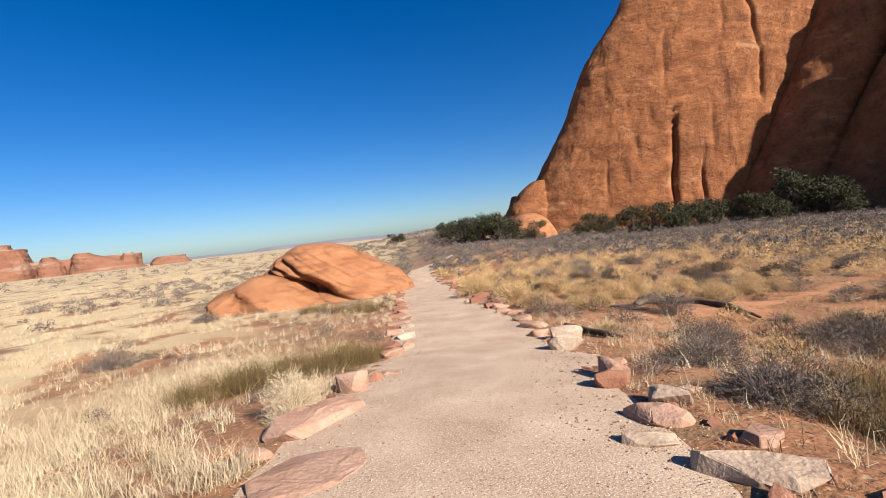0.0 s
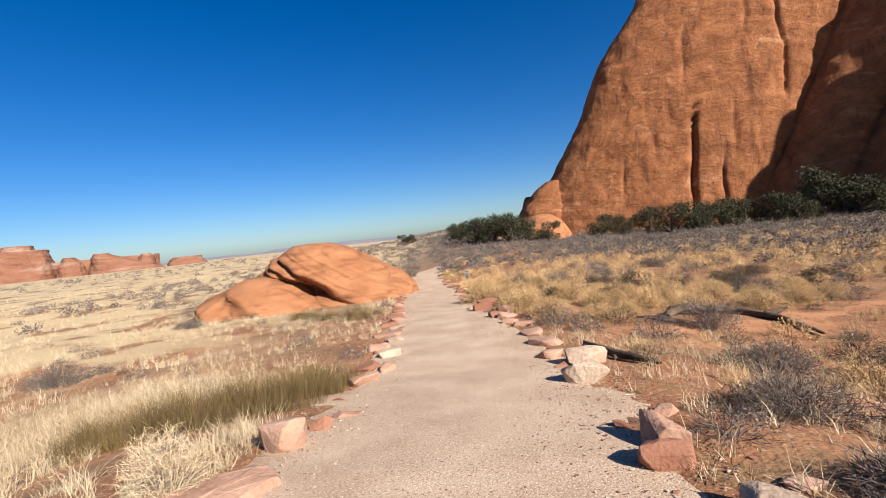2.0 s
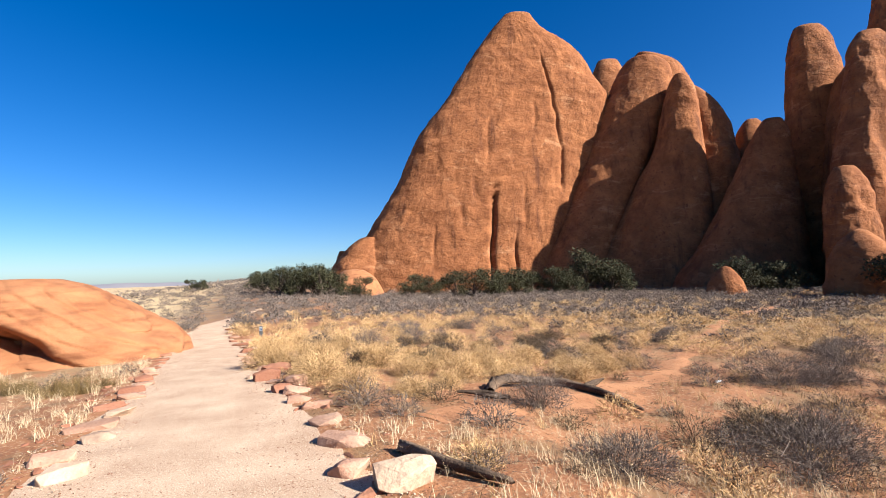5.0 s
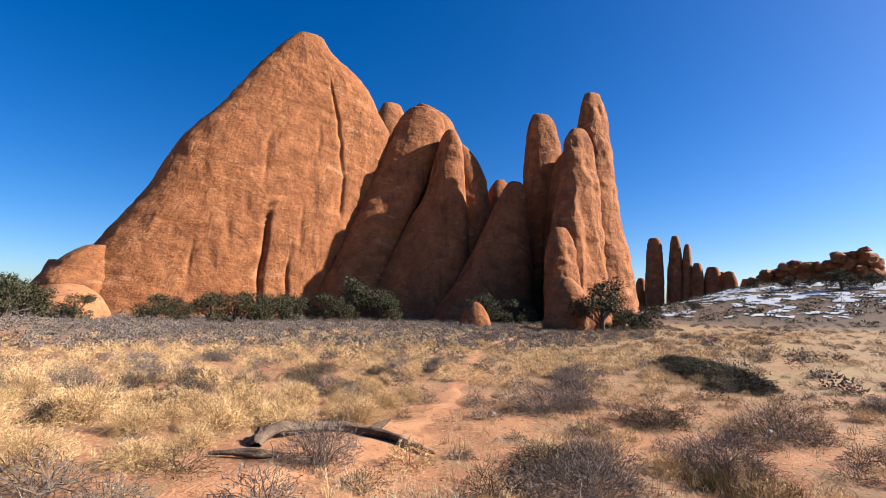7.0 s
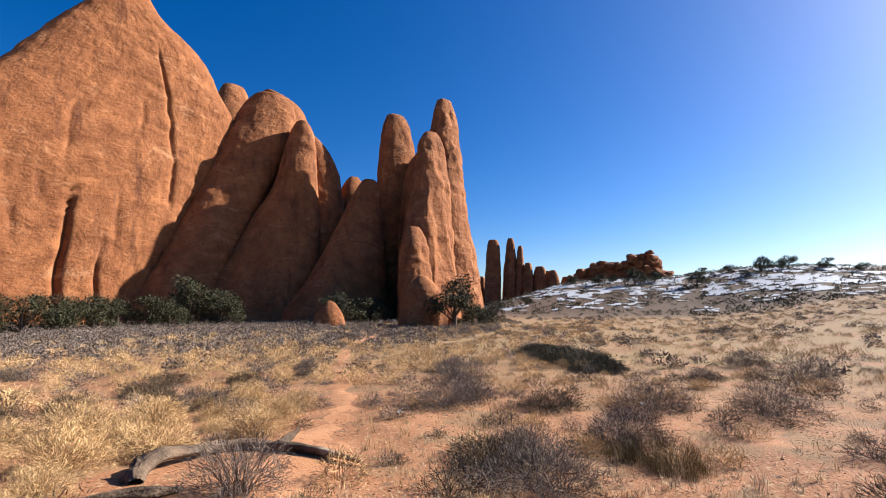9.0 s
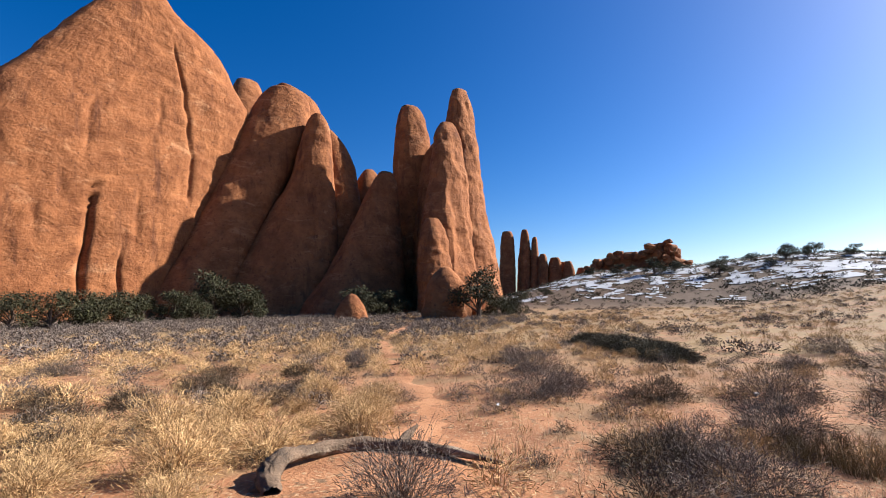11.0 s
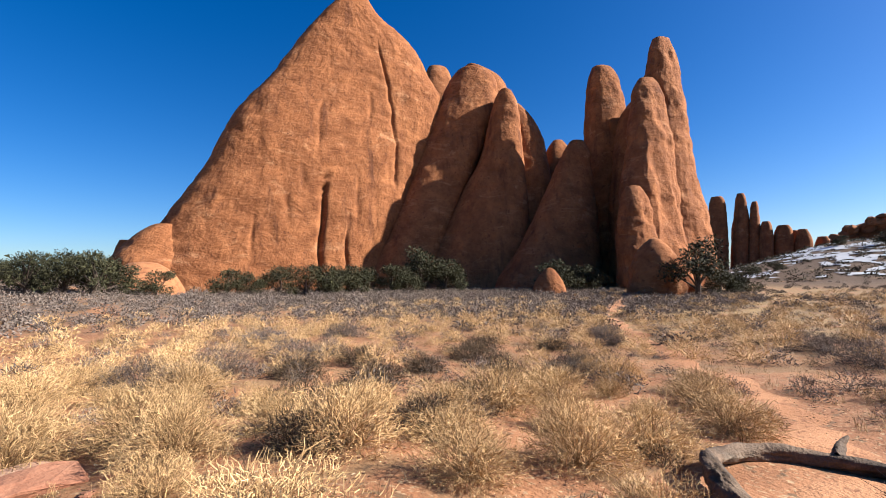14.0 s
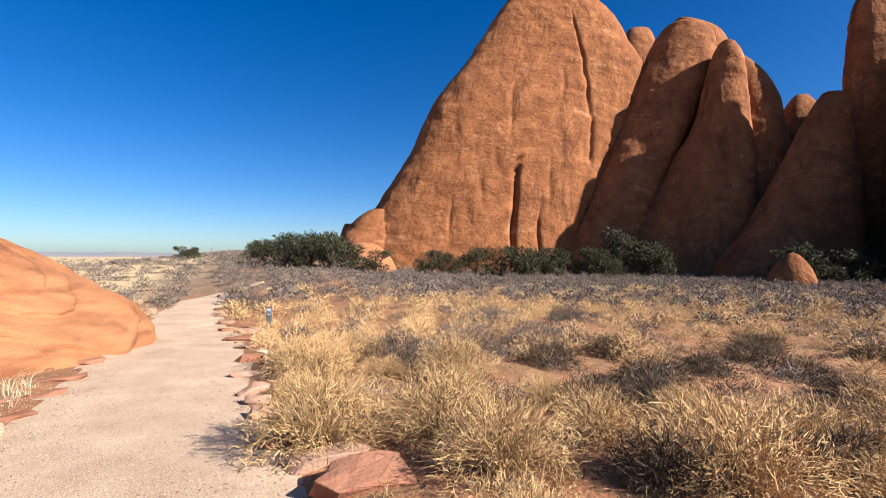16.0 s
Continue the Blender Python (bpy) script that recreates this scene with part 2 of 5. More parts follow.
def ground_surface():
    """Red sand, strewn with straw litter on the western plain and with grey litter under the brush to the north."""
    m = surface("red_sand_and_litter", (0.165, 0.066, 0.029), (0.335, 0.155, 0.072), 1.2, 0.95, 0.8, 20.0, speck=((0.34, 0.22, 0.12), 14.0, 0.58, 0.68))
    nd, lk = m.node_tree.nodes, m.node_tree.links.new
    bsdf = nd["Principled BSDF"]
    colour = bsdf.inputs["Base Color"].links[0].from_socket
    place = nd.new("ShaderNodeNewGeometry").outputs["Position"]
    split = nd.new("ShaderNodeSeparateXYZ")
    lk(place, split.inputs[0])

    def scaled(source, a, b):
        r = nd.new("ShaderNodeMapRange")
        r.interpolation_type = "SMOOTHSTEP"
        r.inputs["From Min"].default_value, r.inputs["From Max"].default_value = a, b
        lk(source, r.inputs["Value"])
        return r.outputs["Result"]

    def patches(scale, a, b):
        n = nd.new("ShaderNodeTexNoise")
        n.inputs["Scale"].default_value, n.inputs["Detail"].default_value = scale, 6
        lk(place, n.inputs["Vector"])
        return scaled(n.outputs["Fac"], a, b)

    def times(a, b):
        x = nd.new("ShaderNodeMath")
        x.operation = "MULTIPLY"
        lk(a, x.inputs[0])
        lk(b, x.inputs[1])
        return x.outputs[0]

    def over(fac, tint):
        x = nd.new("ShaderNodeMix")
        x.data_type = "RGBA"
        lk(fac, x.inputs["Factor"])
        lk(colour, x.inputs["A"])
        x.inputs["B"].default_value = (*tint, 1)
        return x.outputs["Result"]

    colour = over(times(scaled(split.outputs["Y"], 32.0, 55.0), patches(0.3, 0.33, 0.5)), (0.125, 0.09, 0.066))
    colour = over(times(scaled(split.outputs["X"], 10.0, 26.0), patches(0.5, 0.34, 0.52)), (0.215, 0.138, 0.06))
    colour = over(patches(0.9, 0.5, 0.64), (0.2, 0.11, 0.052))
    colour = over(patches(5.0, 0.57, 0.68), (0.13, 0.074, 0.038))
    colour = over(times(scaled(split.outputs["X"], 90.0, 120.0), patches(0.2, 0.2, 0.42)), (0.075, 0.043, 0.024))
    colour = over(times(scaled(split.outputs["X"], -2.5, -12.0), patches(0.35, 0.36, 0.5)), (0.47, 0.345, 0.19))
    lk(colour, bsdf.inputs["Base Color"])
    return m


GROUND = ground_surface()

# ---- the land ----
LEFT_EDGE = ([-14, 0, 3.3, 5.5, 7.8, 11, 14, 20, 27, 32, 38, 45, 50, 57, 75], [-2.1, -1.75, -1.62, -1.55, -1.4, -1.6, -1.98, -2.75, -3.7, -4.15, -4.3, -4.6, -5.5, -5.8, -7.0])
RIGHT_EDGE = ([-14, 0, 3, 8, 11, 13, 17, 20, 24, 27, 32, 36, 40, 45, 50, 57, 75], [1.0, 1.2, 1.25, 1.35, 1.1, 0.75, 0.2, -0.3, -0.6, -1.1, -1.85, -2.15, -2.7, -3.3, -4.7, -5.7, -6.9])


def across(x, y):
    """0 on the trail, else metres outside its nearer edge (negative to the west)."""
    l, r = np.interp(y, *LEFT_EDGE), np.interp(y, *RIGHT_EDGE)
    return np.where(x < l, x - l, np.where(x > r, x - r, 0.0))


def land(x, y):
    """The ground with its small unevenness."""
    x, y = np.asarray(x, float), np.asarray(y, float)
    off = np.clip(np.abs(across(x, y)) / 1.5, 0, 1)
    p = np.stack([x, y, 0 * x], -1).reshape(-1, 3)
    bumps = (0.06 * fbm(p * 0.6, 3, 3) + 0.1 * vnoise(p * 0.14, 9)).reshape(x.shape)
    return ground(x, y) + bumps * off


def spaced(near, far, step, grow):
    """Distances from 0 outward with a growing step."""
    v, d = [0.0], step
    while v[-1] < far:
        v.append(v[-1] + d)
        if v[-1] > near:
            d *= grow
    return v


_x = spaced(14, 4200, 0.3, 1.09)
_y = spaced(30, 4200, 0.3, 1.08)
_xs = np.unique(np.round(np.array([-v for v in _x[:0:-1]] + [v for v in _x if not 98 < v < 222] + list(np.arange(98, 222, 2.0))), 3))
_ys = np.unique(np.round(np.array([-v for v in spaced(4, 4200, 0.4, 1.2)[:0:-1] if v > 100 or v < 20] + list(np.arange(-100, -20, 2.5)) + _y), 3))
_gx, _gy = np.meshgrid(_xs, _ys)
_gz = land(_gx, _gy)
_gz = np.where(across(_gx, _gy) == 0, _gz - 0.03, _gz)
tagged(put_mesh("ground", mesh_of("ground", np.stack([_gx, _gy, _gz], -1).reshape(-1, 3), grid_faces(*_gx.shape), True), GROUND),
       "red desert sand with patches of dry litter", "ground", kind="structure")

_ty = np.arange(-14, 50, 0.1)
_u = np.linspace(0, 1, 15)
_l, _r = np.interp(_ty, *LEFT_EDGE), np.interp(_ty, *RIGHT_EDGE)
_wob = 0.12 * vnoise(np.stack([_ty * 1.1, 0 * _ty, 0 * _ty], -1), 5), 0.12 * vnoise(np.stack([_ty * 1.1, 0 * _ty, 0 * _ty], -1), 6)
_fray = 0.1 * fbm(np.stack([_ty * 3, 0 * _ty, 0 * _ty], -1), 15, 3), 0.1 * fbm(np.stack([_ty * 3, 0 * _ty, 0 * _ty], -1), 16, 3)
_l, _r = _l + _wob[0] + _fray[0] - 0.3, _r + _wob[1] + _fray[1] + 0.3
_mid, _narrow = (_l + _r) / 2 + 0.025 * np.clip(_ty - 37, 0, 20) ** 2, 1.15 - 0.85 * sstep(37.0, 47.0, _ty)
_l, _r = _mid + (_l - (_l + _r) / 2) * _narrow, _mid + (_r - (_l + _r) / 2) * _narrow
_tx = _l[:, None] + (_r - _l)[:, None] * _u
_tyy = np.repeat(_ty[:, None], len(_u), 1)
_tz = ground(_tx, _tyy) + 0.05 * np.sqrt(np.clip(1 - (2 * _u - 1) ** 2, 0, 1)) - 0.035 + 0.0018 * vnoise(np.stack([_tx, _tyy, 0 * _tx], -1).reshape(-1, 3) * 1.6, 8).reshape(_tx.shape)
tagged(put_mesh("trail", mesh_of("trail", np.stack([_tx, _tyy, _tz], -1).reshape(-1, 3), grid_faces(*_tx.shape), True), GRAVEL),
       "pale pinkish gravel footpath edged with flat stones", "path", kind="structure")


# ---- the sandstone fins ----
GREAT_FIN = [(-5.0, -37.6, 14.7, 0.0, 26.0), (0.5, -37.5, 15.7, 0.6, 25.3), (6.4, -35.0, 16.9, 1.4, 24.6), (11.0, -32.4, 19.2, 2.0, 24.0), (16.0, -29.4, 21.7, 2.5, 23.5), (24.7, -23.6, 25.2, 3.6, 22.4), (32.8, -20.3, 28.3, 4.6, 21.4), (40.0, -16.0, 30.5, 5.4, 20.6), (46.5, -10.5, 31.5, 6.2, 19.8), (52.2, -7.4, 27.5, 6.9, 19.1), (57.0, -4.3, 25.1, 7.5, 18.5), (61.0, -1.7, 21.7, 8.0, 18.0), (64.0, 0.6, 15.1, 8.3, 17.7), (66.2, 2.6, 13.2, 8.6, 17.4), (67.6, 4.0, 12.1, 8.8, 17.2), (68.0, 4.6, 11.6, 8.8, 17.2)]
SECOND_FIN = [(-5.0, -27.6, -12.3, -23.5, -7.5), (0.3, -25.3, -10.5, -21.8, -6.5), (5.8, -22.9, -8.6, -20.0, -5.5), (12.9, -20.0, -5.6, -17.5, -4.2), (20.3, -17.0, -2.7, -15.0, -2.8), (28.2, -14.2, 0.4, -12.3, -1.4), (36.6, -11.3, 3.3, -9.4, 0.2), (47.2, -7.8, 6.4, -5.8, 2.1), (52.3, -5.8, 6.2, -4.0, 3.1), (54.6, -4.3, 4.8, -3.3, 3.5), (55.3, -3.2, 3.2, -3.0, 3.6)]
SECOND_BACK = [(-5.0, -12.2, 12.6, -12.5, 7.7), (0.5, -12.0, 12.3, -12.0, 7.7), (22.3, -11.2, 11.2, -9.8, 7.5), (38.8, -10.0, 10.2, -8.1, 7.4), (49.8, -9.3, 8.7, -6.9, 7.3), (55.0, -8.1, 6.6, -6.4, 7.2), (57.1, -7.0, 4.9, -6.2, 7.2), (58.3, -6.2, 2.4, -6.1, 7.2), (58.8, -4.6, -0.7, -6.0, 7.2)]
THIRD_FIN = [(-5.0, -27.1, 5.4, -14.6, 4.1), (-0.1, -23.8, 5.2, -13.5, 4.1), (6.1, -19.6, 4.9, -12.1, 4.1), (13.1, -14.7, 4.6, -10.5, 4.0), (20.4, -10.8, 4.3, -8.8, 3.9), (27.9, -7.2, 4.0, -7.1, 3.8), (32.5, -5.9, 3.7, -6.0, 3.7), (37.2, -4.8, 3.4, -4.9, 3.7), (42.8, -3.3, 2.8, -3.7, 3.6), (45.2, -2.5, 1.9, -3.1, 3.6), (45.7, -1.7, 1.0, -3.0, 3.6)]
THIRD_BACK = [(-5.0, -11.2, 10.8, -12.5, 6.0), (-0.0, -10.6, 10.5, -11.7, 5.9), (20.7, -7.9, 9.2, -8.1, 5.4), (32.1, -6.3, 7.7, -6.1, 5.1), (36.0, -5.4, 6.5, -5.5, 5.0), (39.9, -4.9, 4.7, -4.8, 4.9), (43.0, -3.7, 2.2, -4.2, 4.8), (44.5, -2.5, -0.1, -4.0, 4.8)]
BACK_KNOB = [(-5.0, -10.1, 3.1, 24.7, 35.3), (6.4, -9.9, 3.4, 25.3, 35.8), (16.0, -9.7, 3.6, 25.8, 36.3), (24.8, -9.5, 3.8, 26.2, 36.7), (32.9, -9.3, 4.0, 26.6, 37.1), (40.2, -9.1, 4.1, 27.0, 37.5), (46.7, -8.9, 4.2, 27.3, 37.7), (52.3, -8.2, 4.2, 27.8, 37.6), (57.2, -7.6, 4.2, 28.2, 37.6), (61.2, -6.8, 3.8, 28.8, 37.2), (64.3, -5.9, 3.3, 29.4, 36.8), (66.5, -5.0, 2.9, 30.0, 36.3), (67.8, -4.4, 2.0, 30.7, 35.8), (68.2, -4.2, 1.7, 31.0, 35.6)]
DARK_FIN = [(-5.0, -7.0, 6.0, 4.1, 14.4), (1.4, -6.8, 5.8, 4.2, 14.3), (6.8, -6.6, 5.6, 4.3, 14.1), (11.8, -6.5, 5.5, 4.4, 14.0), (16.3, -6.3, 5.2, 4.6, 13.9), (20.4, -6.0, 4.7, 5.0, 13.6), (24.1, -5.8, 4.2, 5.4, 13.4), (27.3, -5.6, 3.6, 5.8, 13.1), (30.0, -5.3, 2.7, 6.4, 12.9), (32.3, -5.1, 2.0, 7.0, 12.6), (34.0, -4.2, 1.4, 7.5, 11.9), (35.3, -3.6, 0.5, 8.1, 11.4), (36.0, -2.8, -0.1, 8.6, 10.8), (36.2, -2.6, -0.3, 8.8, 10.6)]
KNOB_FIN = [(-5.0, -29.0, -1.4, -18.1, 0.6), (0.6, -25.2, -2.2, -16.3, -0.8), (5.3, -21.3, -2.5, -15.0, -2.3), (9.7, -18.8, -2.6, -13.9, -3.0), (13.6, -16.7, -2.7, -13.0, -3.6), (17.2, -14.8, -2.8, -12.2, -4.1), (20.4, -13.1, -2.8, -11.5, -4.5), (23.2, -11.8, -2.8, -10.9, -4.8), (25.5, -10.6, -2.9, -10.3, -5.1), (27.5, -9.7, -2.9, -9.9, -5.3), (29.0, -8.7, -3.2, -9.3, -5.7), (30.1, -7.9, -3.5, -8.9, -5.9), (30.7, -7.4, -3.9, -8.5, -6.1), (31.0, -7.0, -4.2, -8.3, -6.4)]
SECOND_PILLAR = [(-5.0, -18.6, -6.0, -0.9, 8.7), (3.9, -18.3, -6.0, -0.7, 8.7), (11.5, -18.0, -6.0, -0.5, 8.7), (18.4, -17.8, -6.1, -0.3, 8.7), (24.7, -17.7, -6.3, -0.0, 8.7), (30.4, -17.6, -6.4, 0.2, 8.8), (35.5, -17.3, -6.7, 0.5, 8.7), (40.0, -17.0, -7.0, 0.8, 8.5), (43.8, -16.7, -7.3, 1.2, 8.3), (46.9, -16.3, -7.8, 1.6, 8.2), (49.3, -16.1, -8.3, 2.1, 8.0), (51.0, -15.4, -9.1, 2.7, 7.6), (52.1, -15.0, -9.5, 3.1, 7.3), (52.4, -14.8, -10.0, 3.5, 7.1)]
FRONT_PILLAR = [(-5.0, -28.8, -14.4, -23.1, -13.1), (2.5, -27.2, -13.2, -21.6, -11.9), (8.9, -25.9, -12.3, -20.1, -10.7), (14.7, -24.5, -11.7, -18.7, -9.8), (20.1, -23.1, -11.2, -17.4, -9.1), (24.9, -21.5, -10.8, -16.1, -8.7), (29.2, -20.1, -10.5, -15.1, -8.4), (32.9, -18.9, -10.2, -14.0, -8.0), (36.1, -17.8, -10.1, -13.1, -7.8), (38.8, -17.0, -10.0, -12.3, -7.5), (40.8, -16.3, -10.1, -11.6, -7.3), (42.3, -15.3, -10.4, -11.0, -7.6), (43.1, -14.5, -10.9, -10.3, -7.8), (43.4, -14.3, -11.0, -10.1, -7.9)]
# lower back deepened out of sight, added to shade the pillar behind
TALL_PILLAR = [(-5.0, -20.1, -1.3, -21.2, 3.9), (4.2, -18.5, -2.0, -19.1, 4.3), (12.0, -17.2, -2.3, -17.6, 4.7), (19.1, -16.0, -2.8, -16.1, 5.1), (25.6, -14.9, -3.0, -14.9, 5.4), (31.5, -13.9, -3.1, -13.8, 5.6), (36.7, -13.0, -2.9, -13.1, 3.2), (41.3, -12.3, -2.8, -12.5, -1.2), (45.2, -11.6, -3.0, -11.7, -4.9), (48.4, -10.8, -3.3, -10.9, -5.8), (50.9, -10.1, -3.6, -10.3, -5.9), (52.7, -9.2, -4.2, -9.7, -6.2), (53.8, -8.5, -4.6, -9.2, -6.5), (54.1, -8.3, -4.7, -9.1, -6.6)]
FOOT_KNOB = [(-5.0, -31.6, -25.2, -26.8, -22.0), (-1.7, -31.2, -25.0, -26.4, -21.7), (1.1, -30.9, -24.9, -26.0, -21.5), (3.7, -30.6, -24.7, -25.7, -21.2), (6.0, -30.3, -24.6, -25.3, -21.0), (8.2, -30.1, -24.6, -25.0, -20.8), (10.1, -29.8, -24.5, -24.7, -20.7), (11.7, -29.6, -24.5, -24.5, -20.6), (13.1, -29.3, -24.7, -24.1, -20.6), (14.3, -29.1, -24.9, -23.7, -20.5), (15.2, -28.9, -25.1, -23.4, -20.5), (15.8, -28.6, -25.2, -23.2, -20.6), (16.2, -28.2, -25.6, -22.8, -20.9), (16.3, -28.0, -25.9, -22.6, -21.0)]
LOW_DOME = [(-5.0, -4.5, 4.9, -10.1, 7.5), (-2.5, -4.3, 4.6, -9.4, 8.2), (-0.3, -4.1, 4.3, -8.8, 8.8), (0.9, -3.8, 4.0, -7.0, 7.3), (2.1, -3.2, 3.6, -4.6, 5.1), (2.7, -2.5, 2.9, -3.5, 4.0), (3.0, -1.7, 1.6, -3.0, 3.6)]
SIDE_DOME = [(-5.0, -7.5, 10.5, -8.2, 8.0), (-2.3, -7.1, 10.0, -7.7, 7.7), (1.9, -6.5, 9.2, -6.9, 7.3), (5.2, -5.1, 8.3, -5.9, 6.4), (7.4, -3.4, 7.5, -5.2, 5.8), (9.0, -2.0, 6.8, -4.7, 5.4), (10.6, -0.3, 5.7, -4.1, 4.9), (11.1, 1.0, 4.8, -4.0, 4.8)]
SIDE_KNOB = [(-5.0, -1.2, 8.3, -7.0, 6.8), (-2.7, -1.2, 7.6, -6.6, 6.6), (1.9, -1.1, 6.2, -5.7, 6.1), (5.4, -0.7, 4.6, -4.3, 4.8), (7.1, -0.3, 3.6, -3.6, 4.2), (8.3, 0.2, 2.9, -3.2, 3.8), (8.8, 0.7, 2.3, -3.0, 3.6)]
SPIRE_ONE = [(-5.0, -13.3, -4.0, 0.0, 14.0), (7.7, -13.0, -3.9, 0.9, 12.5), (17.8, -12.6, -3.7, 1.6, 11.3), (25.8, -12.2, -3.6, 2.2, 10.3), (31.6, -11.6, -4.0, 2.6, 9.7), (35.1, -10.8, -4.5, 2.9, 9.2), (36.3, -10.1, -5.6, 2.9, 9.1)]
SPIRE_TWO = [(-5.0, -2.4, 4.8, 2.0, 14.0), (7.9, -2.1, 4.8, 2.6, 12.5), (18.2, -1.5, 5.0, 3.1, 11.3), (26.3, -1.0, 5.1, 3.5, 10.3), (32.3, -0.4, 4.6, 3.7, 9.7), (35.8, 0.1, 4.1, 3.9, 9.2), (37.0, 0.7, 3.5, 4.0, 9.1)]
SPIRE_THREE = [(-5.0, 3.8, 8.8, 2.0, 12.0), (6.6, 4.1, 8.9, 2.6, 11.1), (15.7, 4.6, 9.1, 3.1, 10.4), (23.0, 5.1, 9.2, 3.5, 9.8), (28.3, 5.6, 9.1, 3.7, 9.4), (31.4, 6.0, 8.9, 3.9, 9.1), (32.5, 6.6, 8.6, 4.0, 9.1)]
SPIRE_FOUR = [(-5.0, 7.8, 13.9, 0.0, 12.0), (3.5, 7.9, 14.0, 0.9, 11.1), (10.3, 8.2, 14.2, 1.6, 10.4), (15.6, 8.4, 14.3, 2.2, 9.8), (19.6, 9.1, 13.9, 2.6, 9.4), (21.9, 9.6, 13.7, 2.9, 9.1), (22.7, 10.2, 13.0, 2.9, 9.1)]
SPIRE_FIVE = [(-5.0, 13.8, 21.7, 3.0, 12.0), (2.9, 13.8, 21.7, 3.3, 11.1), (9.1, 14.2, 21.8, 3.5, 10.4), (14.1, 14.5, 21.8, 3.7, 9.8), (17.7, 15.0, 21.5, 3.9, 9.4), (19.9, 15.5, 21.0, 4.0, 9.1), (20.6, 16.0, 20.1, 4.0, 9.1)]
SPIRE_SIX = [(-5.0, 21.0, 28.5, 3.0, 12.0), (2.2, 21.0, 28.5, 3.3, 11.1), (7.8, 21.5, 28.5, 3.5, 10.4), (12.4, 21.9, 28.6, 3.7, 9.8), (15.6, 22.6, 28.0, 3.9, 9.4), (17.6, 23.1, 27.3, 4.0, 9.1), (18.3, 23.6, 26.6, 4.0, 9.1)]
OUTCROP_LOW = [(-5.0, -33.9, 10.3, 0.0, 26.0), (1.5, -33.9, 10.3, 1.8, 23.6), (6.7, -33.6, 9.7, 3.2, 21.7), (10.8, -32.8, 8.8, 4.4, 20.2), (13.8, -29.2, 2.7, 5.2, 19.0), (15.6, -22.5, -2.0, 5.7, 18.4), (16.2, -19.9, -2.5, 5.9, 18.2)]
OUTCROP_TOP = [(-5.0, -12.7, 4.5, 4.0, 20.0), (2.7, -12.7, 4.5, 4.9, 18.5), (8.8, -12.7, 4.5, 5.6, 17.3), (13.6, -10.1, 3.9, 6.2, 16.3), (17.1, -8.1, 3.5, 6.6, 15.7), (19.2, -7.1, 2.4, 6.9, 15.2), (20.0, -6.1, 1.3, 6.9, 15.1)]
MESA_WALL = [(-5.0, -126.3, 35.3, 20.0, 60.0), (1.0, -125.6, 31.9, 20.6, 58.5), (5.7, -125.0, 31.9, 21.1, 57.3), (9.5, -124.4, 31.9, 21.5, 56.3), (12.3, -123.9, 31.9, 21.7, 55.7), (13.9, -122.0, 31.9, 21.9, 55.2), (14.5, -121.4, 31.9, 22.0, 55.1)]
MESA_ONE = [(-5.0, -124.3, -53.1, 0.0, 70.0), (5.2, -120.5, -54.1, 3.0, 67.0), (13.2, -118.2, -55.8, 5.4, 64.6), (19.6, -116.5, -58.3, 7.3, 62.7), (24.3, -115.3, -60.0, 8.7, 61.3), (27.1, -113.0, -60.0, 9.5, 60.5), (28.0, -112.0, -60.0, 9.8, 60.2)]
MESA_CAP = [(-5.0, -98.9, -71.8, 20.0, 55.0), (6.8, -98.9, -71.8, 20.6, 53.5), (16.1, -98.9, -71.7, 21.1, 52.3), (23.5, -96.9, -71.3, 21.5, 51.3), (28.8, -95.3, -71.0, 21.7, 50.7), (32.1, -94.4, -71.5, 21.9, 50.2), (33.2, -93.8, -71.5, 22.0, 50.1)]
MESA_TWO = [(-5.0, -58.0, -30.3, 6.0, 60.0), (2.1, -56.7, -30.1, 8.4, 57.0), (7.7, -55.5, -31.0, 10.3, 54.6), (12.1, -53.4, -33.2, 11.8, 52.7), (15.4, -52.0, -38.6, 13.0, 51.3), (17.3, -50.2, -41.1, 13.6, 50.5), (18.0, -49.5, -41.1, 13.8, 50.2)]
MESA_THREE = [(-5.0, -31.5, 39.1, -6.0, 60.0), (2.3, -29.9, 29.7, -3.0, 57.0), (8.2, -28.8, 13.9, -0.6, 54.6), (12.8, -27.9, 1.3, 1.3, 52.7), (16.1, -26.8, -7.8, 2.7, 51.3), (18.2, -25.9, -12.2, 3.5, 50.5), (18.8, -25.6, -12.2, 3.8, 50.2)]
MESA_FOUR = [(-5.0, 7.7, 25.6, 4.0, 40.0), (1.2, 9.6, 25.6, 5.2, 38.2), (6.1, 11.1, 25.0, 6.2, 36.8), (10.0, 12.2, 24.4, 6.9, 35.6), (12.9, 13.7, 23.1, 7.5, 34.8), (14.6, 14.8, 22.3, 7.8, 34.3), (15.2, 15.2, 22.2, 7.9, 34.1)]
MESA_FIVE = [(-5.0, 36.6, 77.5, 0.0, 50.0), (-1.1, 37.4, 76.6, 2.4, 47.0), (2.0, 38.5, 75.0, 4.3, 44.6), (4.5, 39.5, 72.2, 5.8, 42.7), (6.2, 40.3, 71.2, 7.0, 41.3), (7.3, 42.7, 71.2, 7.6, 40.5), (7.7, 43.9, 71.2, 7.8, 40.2)]
